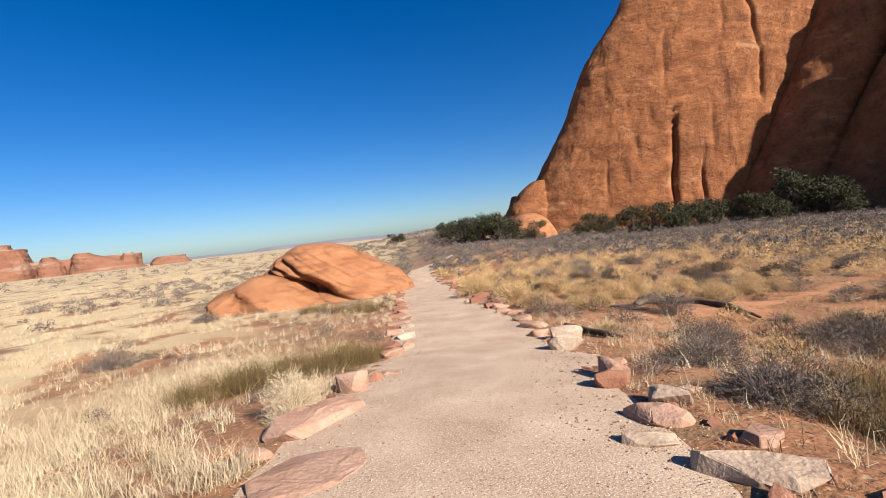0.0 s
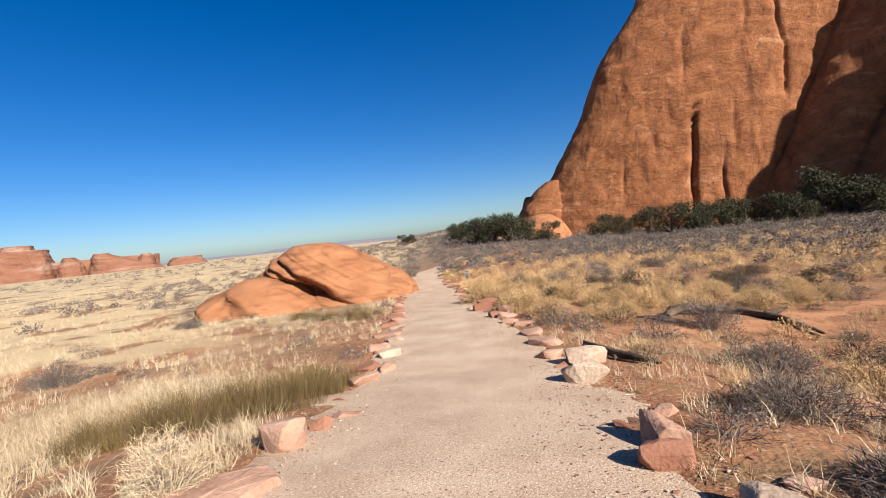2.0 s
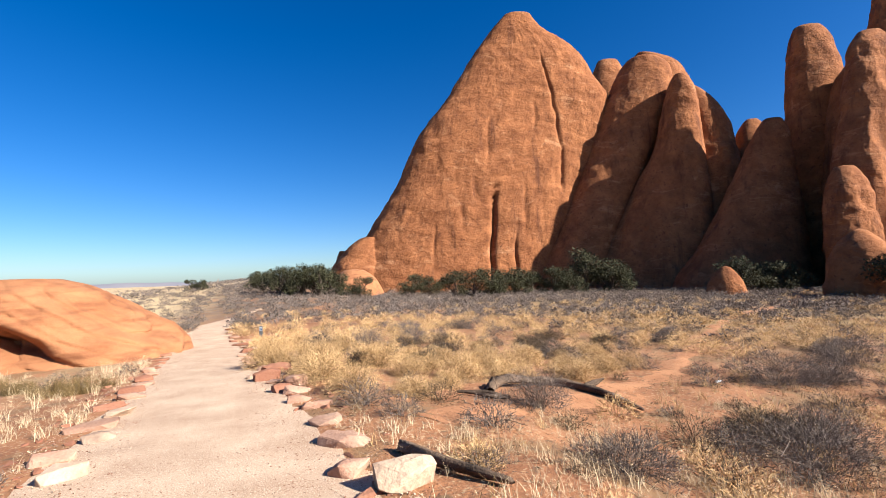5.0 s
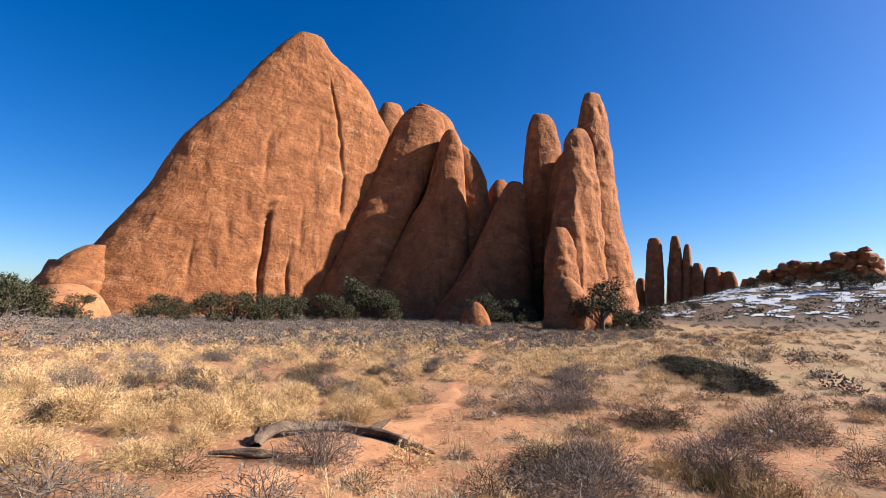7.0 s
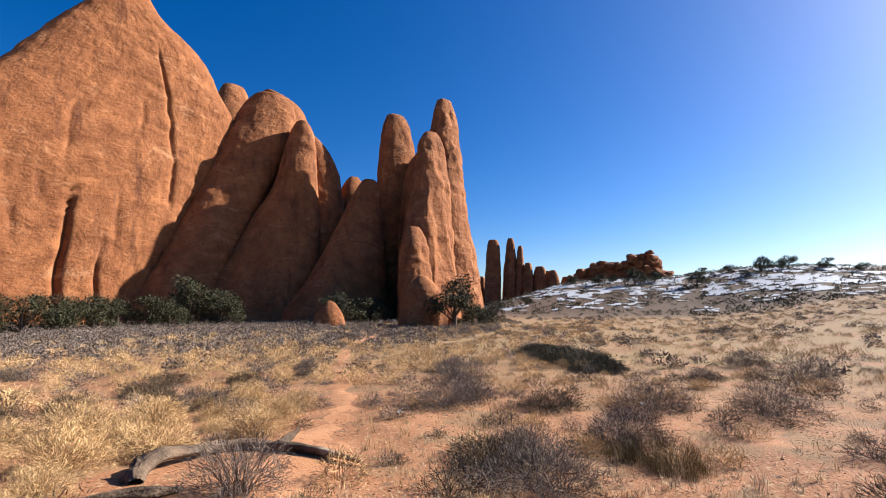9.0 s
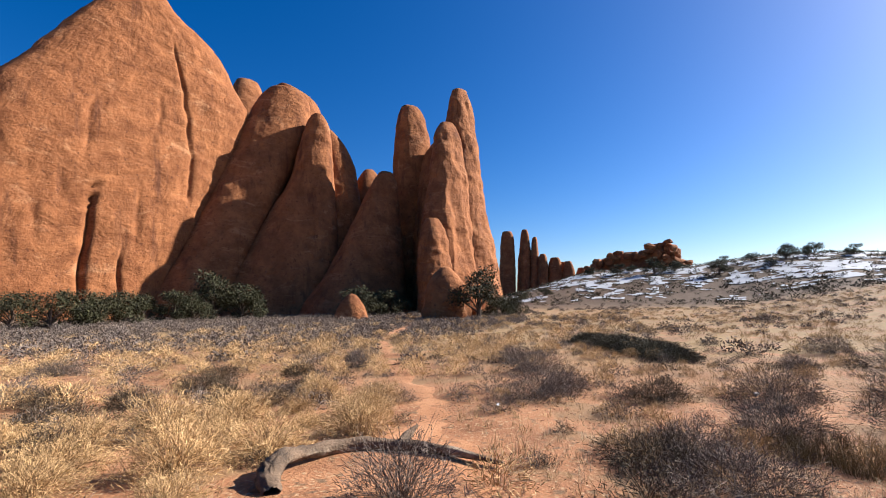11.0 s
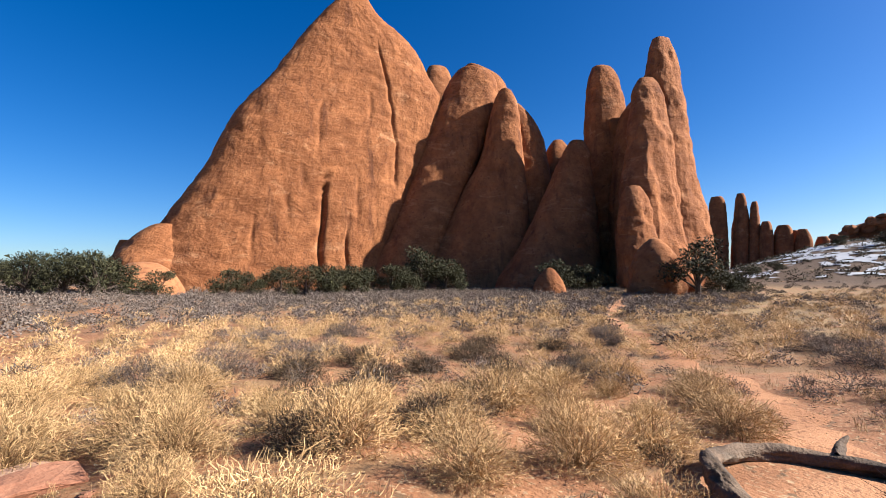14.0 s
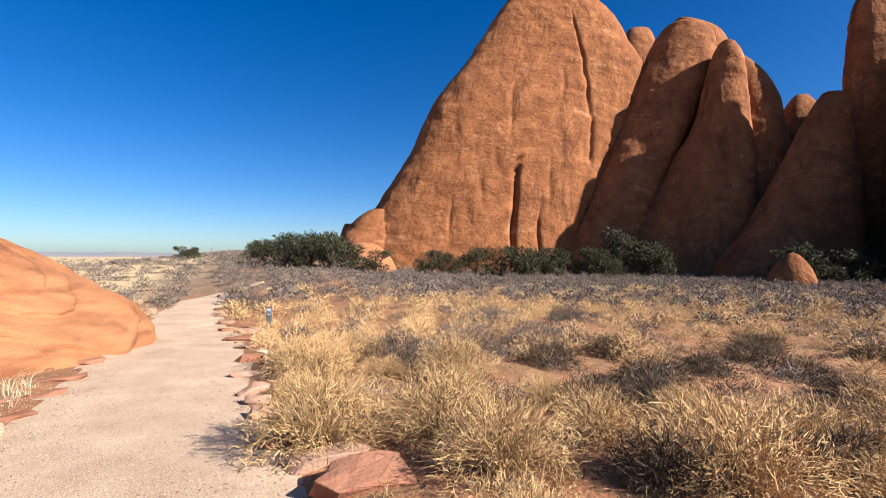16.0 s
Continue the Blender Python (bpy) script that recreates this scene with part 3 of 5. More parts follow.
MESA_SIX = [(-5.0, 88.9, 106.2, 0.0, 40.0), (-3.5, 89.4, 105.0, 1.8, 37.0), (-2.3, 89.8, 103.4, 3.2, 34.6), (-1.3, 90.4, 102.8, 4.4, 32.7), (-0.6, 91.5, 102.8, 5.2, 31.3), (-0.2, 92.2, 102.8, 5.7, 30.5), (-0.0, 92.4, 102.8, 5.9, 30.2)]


def wall_frame(origin, azimuth):
    a = radians(azimuth)
    return np.array(origin), np.array([math.sin(a), math.cos(a)]), np.array([-math.cos(a), math.sin(a)])


FACE = wall_frame((48.5, 98.2), 107.0)
# clefts: how deep, how wide, and the line from top to bottom
CRACKS = [(0.7, 0.3, [(12.4, 57.8), (14.2, 48.9), (15.5, 40.7), (16.5, 31.2), (16.0, 20)]), (1.9, 0.34, [(-0.2, 25.5), (-1.4, 14.6), (-2.4, 1.9), (-3, -4)]), (0.9, 0.26, [(3.8, 12.3), (3.4, 2.6), (2.5, -4)]),
          (0.5, 0.35, [(-5.3, 25.4), (-5.4, 18)]), (0.5, 0.35, [(-8.6, 20), (-8.8, 12.0)]), (0.4, 0.3, [(10.6, 47.3), (9.9, 34)]), (0.35, 0.3, [(-1, 40), (-2.2, 26)]), (0.4, 0.3, [(-15, 16), (-15.5, 3)]), (0.35, 0.4, [(6.5, 24), (5.8, 10)])]


def fin(name, frame_of, levels, power, label, material=CLIFF, around=180, step=0.7, cracks=(), rough=1.0, seed=0, category="rock formation", group="sandstone fins", parent=None, flute=0.2):
    """A weathered rock fin: rounded sections stacked to a domed top, with strata, flutes and clefts."""
    o, u, n = frame_of
    lv = np.array(levels, float)
    zs = np.concatenate([np.arange(lv[0, 0], lv[-1, 0], step), [lv[-1, 0]]])
    cols = [np.interp(zs, lv[:, 0], lv[:, k]) for k in range(1, 5)]
    width = max(2, int(2.0 / step))
    kernel = np.hanning(2 * width + 3)[1:-1]
    kernel /= kernel.sum()
    cols = [np.convolve(np.pad(c, width, mode="reflect", reflect_type="odd"), kernel, "valid") for c in cols]
    sl, sr, wf, wb = cols
    th = np.linspace(0, 2 * math.pi, around, endpoint=False)
    c, s = np.cos(th), np.sin(th)
    ex, ey = np.sign(c) * np.abs(c) ** (2 / power), np.sign(s) * np.abs(s) ** (2 / power)
    S = ((sl + sr) / 2)[:, None] + ((sr - sl) / 2)[:, None] * ex
    Wd = ((wf + wb) / 2)[:, None] + ((wb - wf) / 2)[:, None] * ey
    Z = np.repeat(zs[:, None], around, 1)
    # outward direction in the plan
    ox, oy = ex / np.maximum((sr - sl) / 2, 0.5)[:, None], ey / np.maximum((wb - wf) / 2, 0.5)[:, None]
    ln = np.hypot(ox, oy) + 1e-9
    ox, oy = ox / ln, oy / ln
    P = np.stack([S, Wd, Z], -1).reshape(-1, 3)
    slant = P[:, 2] + 0.18 * P[:, 0]
    beds = np.stack([0.05 * P[:, 0], 0.05 * P[:, 1], 0.55 * slant], -1)
    plates = fbm(P * (0.13, 0.13, 0.09), seed + 11, 2)
    scales = fbm(P * (0.34, 0.34, 0.3), seed + 13, 3)
    d = 0.45 * fbm(P * (0.05, 0.05, 0.04), seed, 2) + 0.1 * np.tanh(10 * plates) + 0.045 * np.tanh(12 * scales) + flute * (0.4 - np.abs(fbm(P * (0.21, 0.21, 0.025), seed + 20, 3)))
    d = d + 0.08 * np.tanh(4 * vnoise(beds, seed + 40)) + 0.05 * np.abs(vnoise(beds * 3.3, seed + 41)) + 0.085 * fbm(P * 0.5, seed + 60, 5, 0.68)
    d = (d * rough).reshape(S.shape)
    fade = np.clip((lv[-1, 0] - zs) / 5.0, 0.25, 1.0)[:, None]
    d = d * fade
    front = ey < 0.2
    for depth, wide, line in cracks:
        a = np.array(line)[::-1]
        at = np.interp(Z, a[:, 1], a[:, 0]) + 0.25 * vnoise(np.stack([0 * Z, 0 * Z, Z * 0.35], -1).reshape(-1, 3), seed + 5).reshape(Z.shape)
        inside = np.clip((Z - a[0, 1]) / 3, 0, 1) * np.clip((a[-1, 1] - Z) / 5, 0, 1)
        wider = 0.75 * wide * (1 + 1.2 * np.clip((a[-1, 1] - Z) / (a[-1, 1] - a[0, 1]), 0, 1))
        deep = np.exp(-np.abs((S - at) / wider) ** 1.4)
        d = d - depth * deep * inside * front
    S, Wd = S + d * ox, Wd + d * oy
    xy = o + S[..., None] * u + Wd[..., None] * n
    V = np.concatenate([xy, Z[..., None]], -1).reshape(-1, 3)
    cap = V[-around:].mean(0) + (0, 0, 0.25)
    V = np.concatenate([V, cap[None]])
    last = (len(zs) - 1) * around + np.arange(around)
    tris = np.stack([last, np.roll(last, -1), np.full(around, len(V) - 1)], -1)
    ob = put_mesh(name, mesh_of(name, V, [grid_faces(len(zs), around, True), tris], True), material, parent)
    return ob if parent else tagged(ob, label, category, group)


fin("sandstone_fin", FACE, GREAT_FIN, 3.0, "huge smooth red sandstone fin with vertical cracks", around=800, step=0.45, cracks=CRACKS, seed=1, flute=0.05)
MIDDLE_AT, CLEFT_AT, PILLARS_AT = (88.9, 90.4), (103.4, 72.0), (117.6, 58.7)


def split_fin(label, pieces, seed):
    """A fin of two fused bodies: the leaning nose and the ridge behind it."""
    ob = tagged(new("sandstone_fin"), label, "rock formation", "sandstone fins")
    for k, (piece, frame_of, levels, power, cracks) in enumerate(pieces):
        fin(piece, frame_of, levels, power, "", around=170, step=0.5, seed=seed + 20 * k, cracks=cracks, parent=ob)


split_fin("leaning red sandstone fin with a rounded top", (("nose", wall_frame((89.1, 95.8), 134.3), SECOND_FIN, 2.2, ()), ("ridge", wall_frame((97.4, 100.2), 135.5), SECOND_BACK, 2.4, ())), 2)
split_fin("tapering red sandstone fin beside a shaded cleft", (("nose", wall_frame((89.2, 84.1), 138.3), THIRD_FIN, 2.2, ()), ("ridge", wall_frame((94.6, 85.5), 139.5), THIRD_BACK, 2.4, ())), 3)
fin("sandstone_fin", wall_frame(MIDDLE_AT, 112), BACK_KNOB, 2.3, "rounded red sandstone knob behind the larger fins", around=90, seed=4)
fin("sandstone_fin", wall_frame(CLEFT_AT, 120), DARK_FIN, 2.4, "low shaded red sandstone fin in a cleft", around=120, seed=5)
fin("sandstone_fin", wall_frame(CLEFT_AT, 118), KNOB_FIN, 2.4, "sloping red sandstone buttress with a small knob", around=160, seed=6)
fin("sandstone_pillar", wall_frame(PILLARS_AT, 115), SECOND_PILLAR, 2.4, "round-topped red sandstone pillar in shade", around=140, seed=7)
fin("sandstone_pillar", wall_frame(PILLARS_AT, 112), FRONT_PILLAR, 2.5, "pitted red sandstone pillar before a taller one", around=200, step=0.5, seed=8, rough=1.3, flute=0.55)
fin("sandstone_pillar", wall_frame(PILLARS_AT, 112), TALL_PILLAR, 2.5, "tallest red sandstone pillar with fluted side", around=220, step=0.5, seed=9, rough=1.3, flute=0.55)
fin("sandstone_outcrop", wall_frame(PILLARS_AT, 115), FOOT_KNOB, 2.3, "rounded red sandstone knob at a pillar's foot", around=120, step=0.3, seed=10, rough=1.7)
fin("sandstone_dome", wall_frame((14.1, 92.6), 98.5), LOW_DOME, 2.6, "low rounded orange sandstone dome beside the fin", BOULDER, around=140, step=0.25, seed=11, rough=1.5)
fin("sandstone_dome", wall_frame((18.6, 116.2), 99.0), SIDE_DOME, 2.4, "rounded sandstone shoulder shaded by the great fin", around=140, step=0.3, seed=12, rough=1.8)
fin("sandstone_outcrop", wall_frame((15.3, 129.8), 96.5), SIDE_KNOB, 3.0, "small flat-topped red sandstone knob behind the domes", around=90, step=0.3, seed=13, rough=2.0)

SPIRES, RIDGE, PLAIN = wall_frame((250, 78), 165.0), wall_frame((205, 6), 180.0), wall_frame((-345, 441), 52.0)
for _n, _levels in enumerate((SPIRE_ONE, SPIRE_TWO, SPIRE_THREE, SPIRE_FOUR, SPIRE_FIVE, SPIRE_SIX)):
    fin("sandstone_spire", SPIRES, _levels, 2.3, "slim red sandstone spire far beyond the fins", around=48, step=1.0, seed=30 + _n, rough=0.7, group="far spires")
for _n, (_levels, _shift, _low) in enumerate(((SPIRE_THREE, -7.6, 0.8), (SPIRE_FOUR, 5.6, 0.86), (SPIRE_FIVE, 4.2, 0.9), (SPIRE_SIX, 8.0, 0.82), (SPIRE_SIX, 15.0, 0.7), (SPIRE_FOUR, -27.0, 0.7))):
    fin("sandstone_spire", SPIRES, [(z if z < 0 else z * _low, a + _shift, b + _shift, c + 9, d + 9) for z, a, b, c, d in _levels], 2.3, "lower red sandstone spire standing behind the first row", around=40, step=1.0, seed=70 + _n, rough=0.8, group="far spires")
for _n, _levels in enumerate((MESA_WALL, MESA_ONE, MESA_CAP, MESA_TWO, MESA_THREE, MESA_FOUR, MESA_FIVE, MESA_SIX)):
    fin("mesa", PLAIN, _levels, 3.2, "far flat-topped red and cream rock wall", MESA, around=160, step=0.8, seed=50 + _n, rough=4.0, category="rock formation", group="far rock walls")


# ---- boulder beside the trail ----
BOULDER_FRAME = wall_frame((-7.5, 26.0), 90.0)
UPPER_BLOCK = [(-2.3, -4.6, 5.0, -3.4, 5.2), (-1.3, -4.5, 4.4, -3.2, 5), (-0.5, -4.3, 3.6, -2.7, 4.6), (0.1, -4.0, 2.8, -2.2, 4.2), (0.6, -3.5, 2.1, -1.7, 3.8), (1.0, -3.0, 1.4, -1.2, 3.3), (1.35, -2.4, 0.7, -0.7, 2.8), (1.6, -1.9, -0.3, -0.2, 2.2)]
LOWER_BLOCK = [(-2.3, -6.5, 0.4, -4.8, 1), (-1.2, -6.1, 0.2, -4.5, 1), (-0.6, -5.3, -0.7, -3.9, 1), (-0.1, -4.4, -1.6, -3.1, 0.8), (0.15, -3.7, -2.6, -2.2, 0.4)]


def bedded_block(name, levels, parent, label, seed, power=2.2, around=200, step=0.04):
    """A rounded sandstone block whose slanting beds stand out as ledges and grooves."""
    o, u, n = BOULDER_FRAME
    lv = np.array(levels, float)
    zs = np.concatenate([np.arange(lv[0, 0], lv[-1, 0], step), [lv[-1, 0]]])
    sl, sr, wf, wb = (np.convolve(np.pad(np.interp(zs, lv[:, 0], lv[:, k]), 6, mode="reflect", reflect_type="odd"), np.ones(13) / 13, "valid") for k in range(1, 5))
    th = np.linspace(0, 2 * math.pi, around, endpoint=False)
    c, s = np.cos(th), np.sin(th)
    ex, ey = np.sign(c) * np.abs(c) ** (2 / power), np.sign(s) * np.abs(s) ** (2 / power)
    S = ((sl + sr) / 2)[:, None] + ((sr - sl) / 2)[:, None] * ex
    Wd = ((wf + wb) / 2)[:, None] + ((wb - wf) / 2)[:, None] * ey
    Z = np.repeat(zs[:, None], around, 1)
    P = np.stack([S, Wd, Z], -1).reshape(-1, 3)
    bed = P[:, 2] * 0.85 + P[:, 0] * 0.45 - P[:, 1] * 0.12 + 0.15 * fbm(P * 0.5, seed, 2)
    q = np.stack([bed * 1.5, 0 * bed, 0 * bed], -1)
    ledge = 0.30 * vnoise(q, seed + 3) + 0.10 * vnoise(q * 3.1, seed + 4)
    groove = -0.38 * np.exp(-(((bed + 0.15) / 0.10) ** 2)) - 0.16 * np.exp(-(((bed - 0.75) / 0.05) ** 2)) - 0.2 * np.exp(-(((bed - 1.5) / 0.06) ** 2))
    for _b, _d in ((0.35, 0.13), (0.52, 0.07), (1.1, 0.17), (1.25, 0.12), (1.7, 0.09), (1.9, 0.16), (2.1, 0.08), (2.3, 0.1), (-0.35, 0.1), (-0.6, 0.15)):
        groove = groove - _d * np.exp(-(((bed - _b) / 0.03) ** 2))
    hollow = -1.9 * np.exp(-(((P[:, 0] + 0.7) / 1.7) ** 2) - (((P[:, 2] + 0.85 + 0.22 * P[:, 0]) / 0.45) ** 2)) if name == "upper_block" else 0
    d = (ledge + groove + hollow + 0.22 * fbm(P * 0.45, seed + 8, 3) + 0.085 * fbm(P * 1.7, seed + 9, 5, 0.6)).reshape(S.shape)
    d = d * np.clip((lv[-1, 0] - zs) / 0.6, 0.15, 1)[:, None]
    S, Wd = S + d * ex, Wd + d * ey
    xy = o + S[..., None] * u + Wd[..., None] * n
    V = np.concatenate([np.concatenate([xy, Z[..., None]], -1).reshape(-1, 3), [[*xy[-1].mean(0), zs[-1] + 0.03]]])
    last = (len(zs) - 1) * around + np.arange(around)
    tris = np.stack([last, np.roll(last, -1), np.full(around, len(V) - 1)], -1)
    return put_mesh(name, mesh_of(name, V, [grid_faces(len(zs), around, True), tris], True), BOULDER, parent, label)


boulder = tagged(new("boulder"), "large rounded orange sandstone boulder beside the trail", "boulder")
bedded_block("upper_block", UPPER_BLOCK, boulder, "domed slab with slanting beds", 71)
bedded_block("lower_block", LOWER_BLOCK, boulder, "low smooth shoulder", 72)


# ---- stones ----
def stone_mesh(seed, size, points=22, flat=0.0):
    """An angular broken stone of the given length, width and height, resting on z = 0."""
    r = np.random.default_rng(seed)
    bm = bmesh.new()
    v = r.normal(size=(points, 3))
    v /= np.abs(v).max(1)[:, None] ** 0.75 * (np.linalg.norm(v, axis=1)[:, None] ** 0.25)
    v = np.clip(v, -1, 1) * r.uniform(0.8, 1.0, (points, 1))
    v[:, 2] = np.where(v[:, 2] > 0, v[:, 2] * (1 - flat) + flat * r.uniform(0.75, 0.95, points), v[:, 2])
    for p in v:
        bm.verts.new((p[0] * size[0] / 2, p[1] * size[1] / 2, (p[2] * 0.5 + 0.32) * size[2]))
    hull = bmesh.ops.convex_hull(bm, input=bm.verts)
    bmesh.ops.delete(bm, geom=[w for w in bm.verts if not w.link_faces], context="VERTS")
    bmesh.ops.bevel(bm, geom=list(bm.edges), offset=0.02 * min(size[0], size[1]), segments=1, affect="EDGES", profile=0.6)
    bmesh.ops.triangulate(bm, faces=bm.faces)
    bmesh.ops.subdivide_edges(bm, edges=[e for e in bm.edges if e.calc_length() > 0.22 * size[0]], cuts=1)
    bmesh.ops.triangulate(bm, faces=bm.faces)
    for w in bm.verts:
        w.co += Vector(noise.noise_vector(w.co * 9 + Vector((seed, 0, 0)))) * 0.022 * size[0] + Vector(noise.noise_vector(w.co * 28)) * 0.006 * size[0]
    me = bpy.data.meshes.new("edge_stone")
    bm.to_mesh(me)
    bm.free()
    return me


PINK, RED, PALE = (EDGE_ROCK, "pinkish sandstone"), (RED_ROCK, "red sandstone"), (PALE_ROCK, "cream sandstone")
# x, y, length, width, height, turn, kind
def hilltop_rocks(levels, label, seed, count):
    """A heap of broken blocks under the ledge's outline."""
    heap = tagged(new("rock_outcrop"), label, "rock formation", "hilltop rocks")
    o, u, n = RIDGE
    lv, r = np.array(levels), np.random.default_rng(seed)
    for k in range(count):
        s = r.uniform(lv[0, 1], lv[0, 2])
        top = max([z for z, a, b in lv[:, :3] if a <= s <= b]) + r.uniform(-1.2, 0.3)
        z = top if k % 2 else r.uniform(-1.0, max(top, -0.5))
        size = r.uniform(2.5, 6.0), r.uniform(2.5, 5.5), r.uniform(2.0, 4.5)
        at = o + s * u + (r.uniform(4, 16) + 0.25 * (20 - z)) * n
        ob = put_mesh("rock", stone_mesh(seed * 50 + k, size, flat=0.2), CLIFF, heap)
        ob.matrix_world = pose(at[0], at[1], z - size[2], r.uniform(-12, 12), r.uniform(-12, 12), r.uniform(0, 360))
    fin("ledge", RIDGE, [(z, a, b, w0 + 3, w1) for z, a, b, w0, w1 in ((q[0] - 1.5, *q[1:]) for q in levels)], 2.3, "", around=120, step=0.5, seed=seed, rough=3.0, parent=heap)


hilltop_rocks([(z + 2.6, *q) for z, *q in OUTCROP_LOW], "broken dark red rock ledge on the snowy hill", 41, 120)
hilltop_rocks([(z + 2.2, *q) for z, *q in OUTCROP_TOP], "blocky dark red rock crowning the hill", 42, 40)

STONES_EAST = [(1.62, 2.72, 0.95, 0.42, 0.2, -32, PALE), (1.22, 3.35, 0.5, 0.3, 0.12, -20, PALE), (1.95, 3.2, 0.42, 0.3, 0.18, 30, PINK), (1.45, 3.75, 0.72, 0.4, 0.2, -25, PINK),
               (1.68, 4.12, 0.55, 0.36, 0.24, -20, PALE), (2.05, 4.45, 0.3, 0.2, 0.1, 10, PINK), (1.42, 4.82, 0.44, 0.3, 0.26, -5, RED), (1.5, 5.2, 0.62, 0.4, 0.34, -15, PINK),
               (1.85, 5.9, 0.3, 0.22, 0.1, 40, PINK), (1.5, 7.25, 0.7, 0.5, 0.36, -10, PALE), (1.75, 8.35, 0.75, 0.45, 0.36, 12, PALE), (1.35, 8.9, 0.5, 0.4, 0.22, 40, PINK),
               (1.42, 9.9, 0.85, 0.55, 0.2, -18, PINK), (1.3, 10.9, 0.6, 0.45, 0.18, 15, PINK), (1.28, 12.0, 0.65, 0.4, 0.2, 0, PINK), (1.0, 12.6, 0.5, 0.34, 0.2, 20, PINK),
               (1.0, 13.5, 0.6, 0.4, 0.24, -20, PINK), (1.02, 14.2, 0.6, 0.42, 0.36, 10, PINK), (0.75, 13.8, 0.5, 0.36, 0.26, 30, RED), (0.62, 14.9, 0.5, 0.3, 0.14, -30, PINK),
               (0.42, 15.5, 0.75, 0.5, 0.4, 15, RED), (0.1, 16.0, 0.4, 0.3, 0.18, 5, PALE), (0.62, 17.2, 1.0, 0.55, 0.3, 6, RED), (0.45, 17.75, 0.9, 0.5, 0.22, -10, PINK),
               (0.12, 18.5, 0.7, 0.45, 0.16, 18, RED), (0.2, 19.2, 0.5, 0.36, 0.34, 70, PALE), (-0.15, 19.6, 0.4, 0.3, 0.22, 20, PINK), (-0.2, 20.3, 0.45, 0.3, 0.2, -15, PINK),
               (-0.3, 20.9, 0.6, 0.4, 0.22, 25, PINK), (-0.42, 22.2, 0.8, 0.45, 0.16, 0, PINK), (-0.5, 23.7, 0.6, 0.42, 0.24, 35, RED), (-0.3, 24.4, 0.4, 0.3, 0.2, 0, PALE),
               (-0.65, 25.6, 0.6, 0.4, 0.14, 20, PINK), (-0.95, 27.1, 0.9, 0.5, 0.18, 5, RED), (-0.75, 28.9, 1.0, 0.5, 0.2, -10, PINK), (-1.45, 29.6, 0.6, 0.4, 0.16, 15, RED),
               (-1.6, 31.3, 0.7, 0.45, 0.2, 30, PINK), (-1.95, 33.2, 0.6, 0.4, 0.18, 0, PINK), (-2.2, 35.5, 0.7, 0.4, 0.2, 20, RED)]
STONES_WEST = [(-1.3, 3.3, 1.15, 0.85, 0.12, 35, PINK), (-1.62, 4.55, 1.5, 0.62, 0.22, 62, PINK), (-1.9, 3.75, 0.4, 0.25, 0.16, 20, PINK), (-1.52, 5.75, 0.52, 0.42, 0.4, 15, PINK),
               (-1.35, 6.2, 0.34, 0.26, 0.2, 40, RED), (-1.2, 6.6, 0.4, 0.22, 0.12, 15, PINK), (-1.42, 8.3, 0.6, 0.42, 0.22, 30, PINK), (-1.25, 9.0, 0.46, 0.3, 0.2, 60, PINK),
               (-1.62, 9.2, 0.7, 0.4, 0.16, 50, RED), (-1.4, 10.1, 0.6, 0.4, 0.22, 20, PALE), (-1.75, 10.8, 0.6, 0.4, 0.18, 10, PINK), (-1.55, 11.6, 0.5, 0.34, 0.2, 35, PALE),
               (-1.85, 12.4, 0.9, 0.5, 0.18, 15, PINK), (-1.75, 13.2, 0.6, 0.4, 0.2, 0, PALE), (-2.15, 13.9, 0.7, 0.45, 0.18, 40, RED), (-2.0, 14.8, 0.6, 0.4, 0.18, 20, PINK),
               (-2.2, 15.7, 0.7, 0.45, 0.2, 5, RED), (-2.25, 16.7, 0.6, 0.4, 0.16, 25, PINK), (-2.5, 17.7, 0.6, 0.42, 0.22, 45, RED), (-2.6, 18.8, 0.5, 0.34, 0.2, 0, PINK),
               (-2.9, 19.9, 0.5, 0.4, 0.24, 20, PINK), (-2.95, 20.7, 0.6, 0.3, 0.14, 35, RED), (-3.1, 21.9, 0.6, 0.36, 0.12, 10, RED), (-3.3, 23.0, 0.9, 0.4, 0.14, 5, RED),
               (-3.45, 24.6, 0.6, 0.4, 0.2, 20, RED), (-3.3, 25.3, 0.4, 0.3, 0.14, 50, PINK)]
for _n, (_x0, _y0, _a, _b, _c, _turn, (_m, _kind)) in enumerate(STONES_EAST + STONES_WEST):
    _shape = "flat" if _c < 0.45 * _b else "angular"
    _ob = put_mesh("edge_stone", stone_mesh(100 + _n, (_a * 0.86, _b * 0.86, _c * 0.95), flat=0.6 if _shape == "flat" else 0.25), _m)
    tagged(_ob, f"{_shape} {_kind} stone lining the gravel trail", "stone", "trail edge stones")
    _ob.matrix_world = pose(_x0, _y0, float(ground(_x0, _y0)) - 0.035, 4 * math.sin(_n * 2.1), 5 * math.sin(_n * 1.3), _turn)
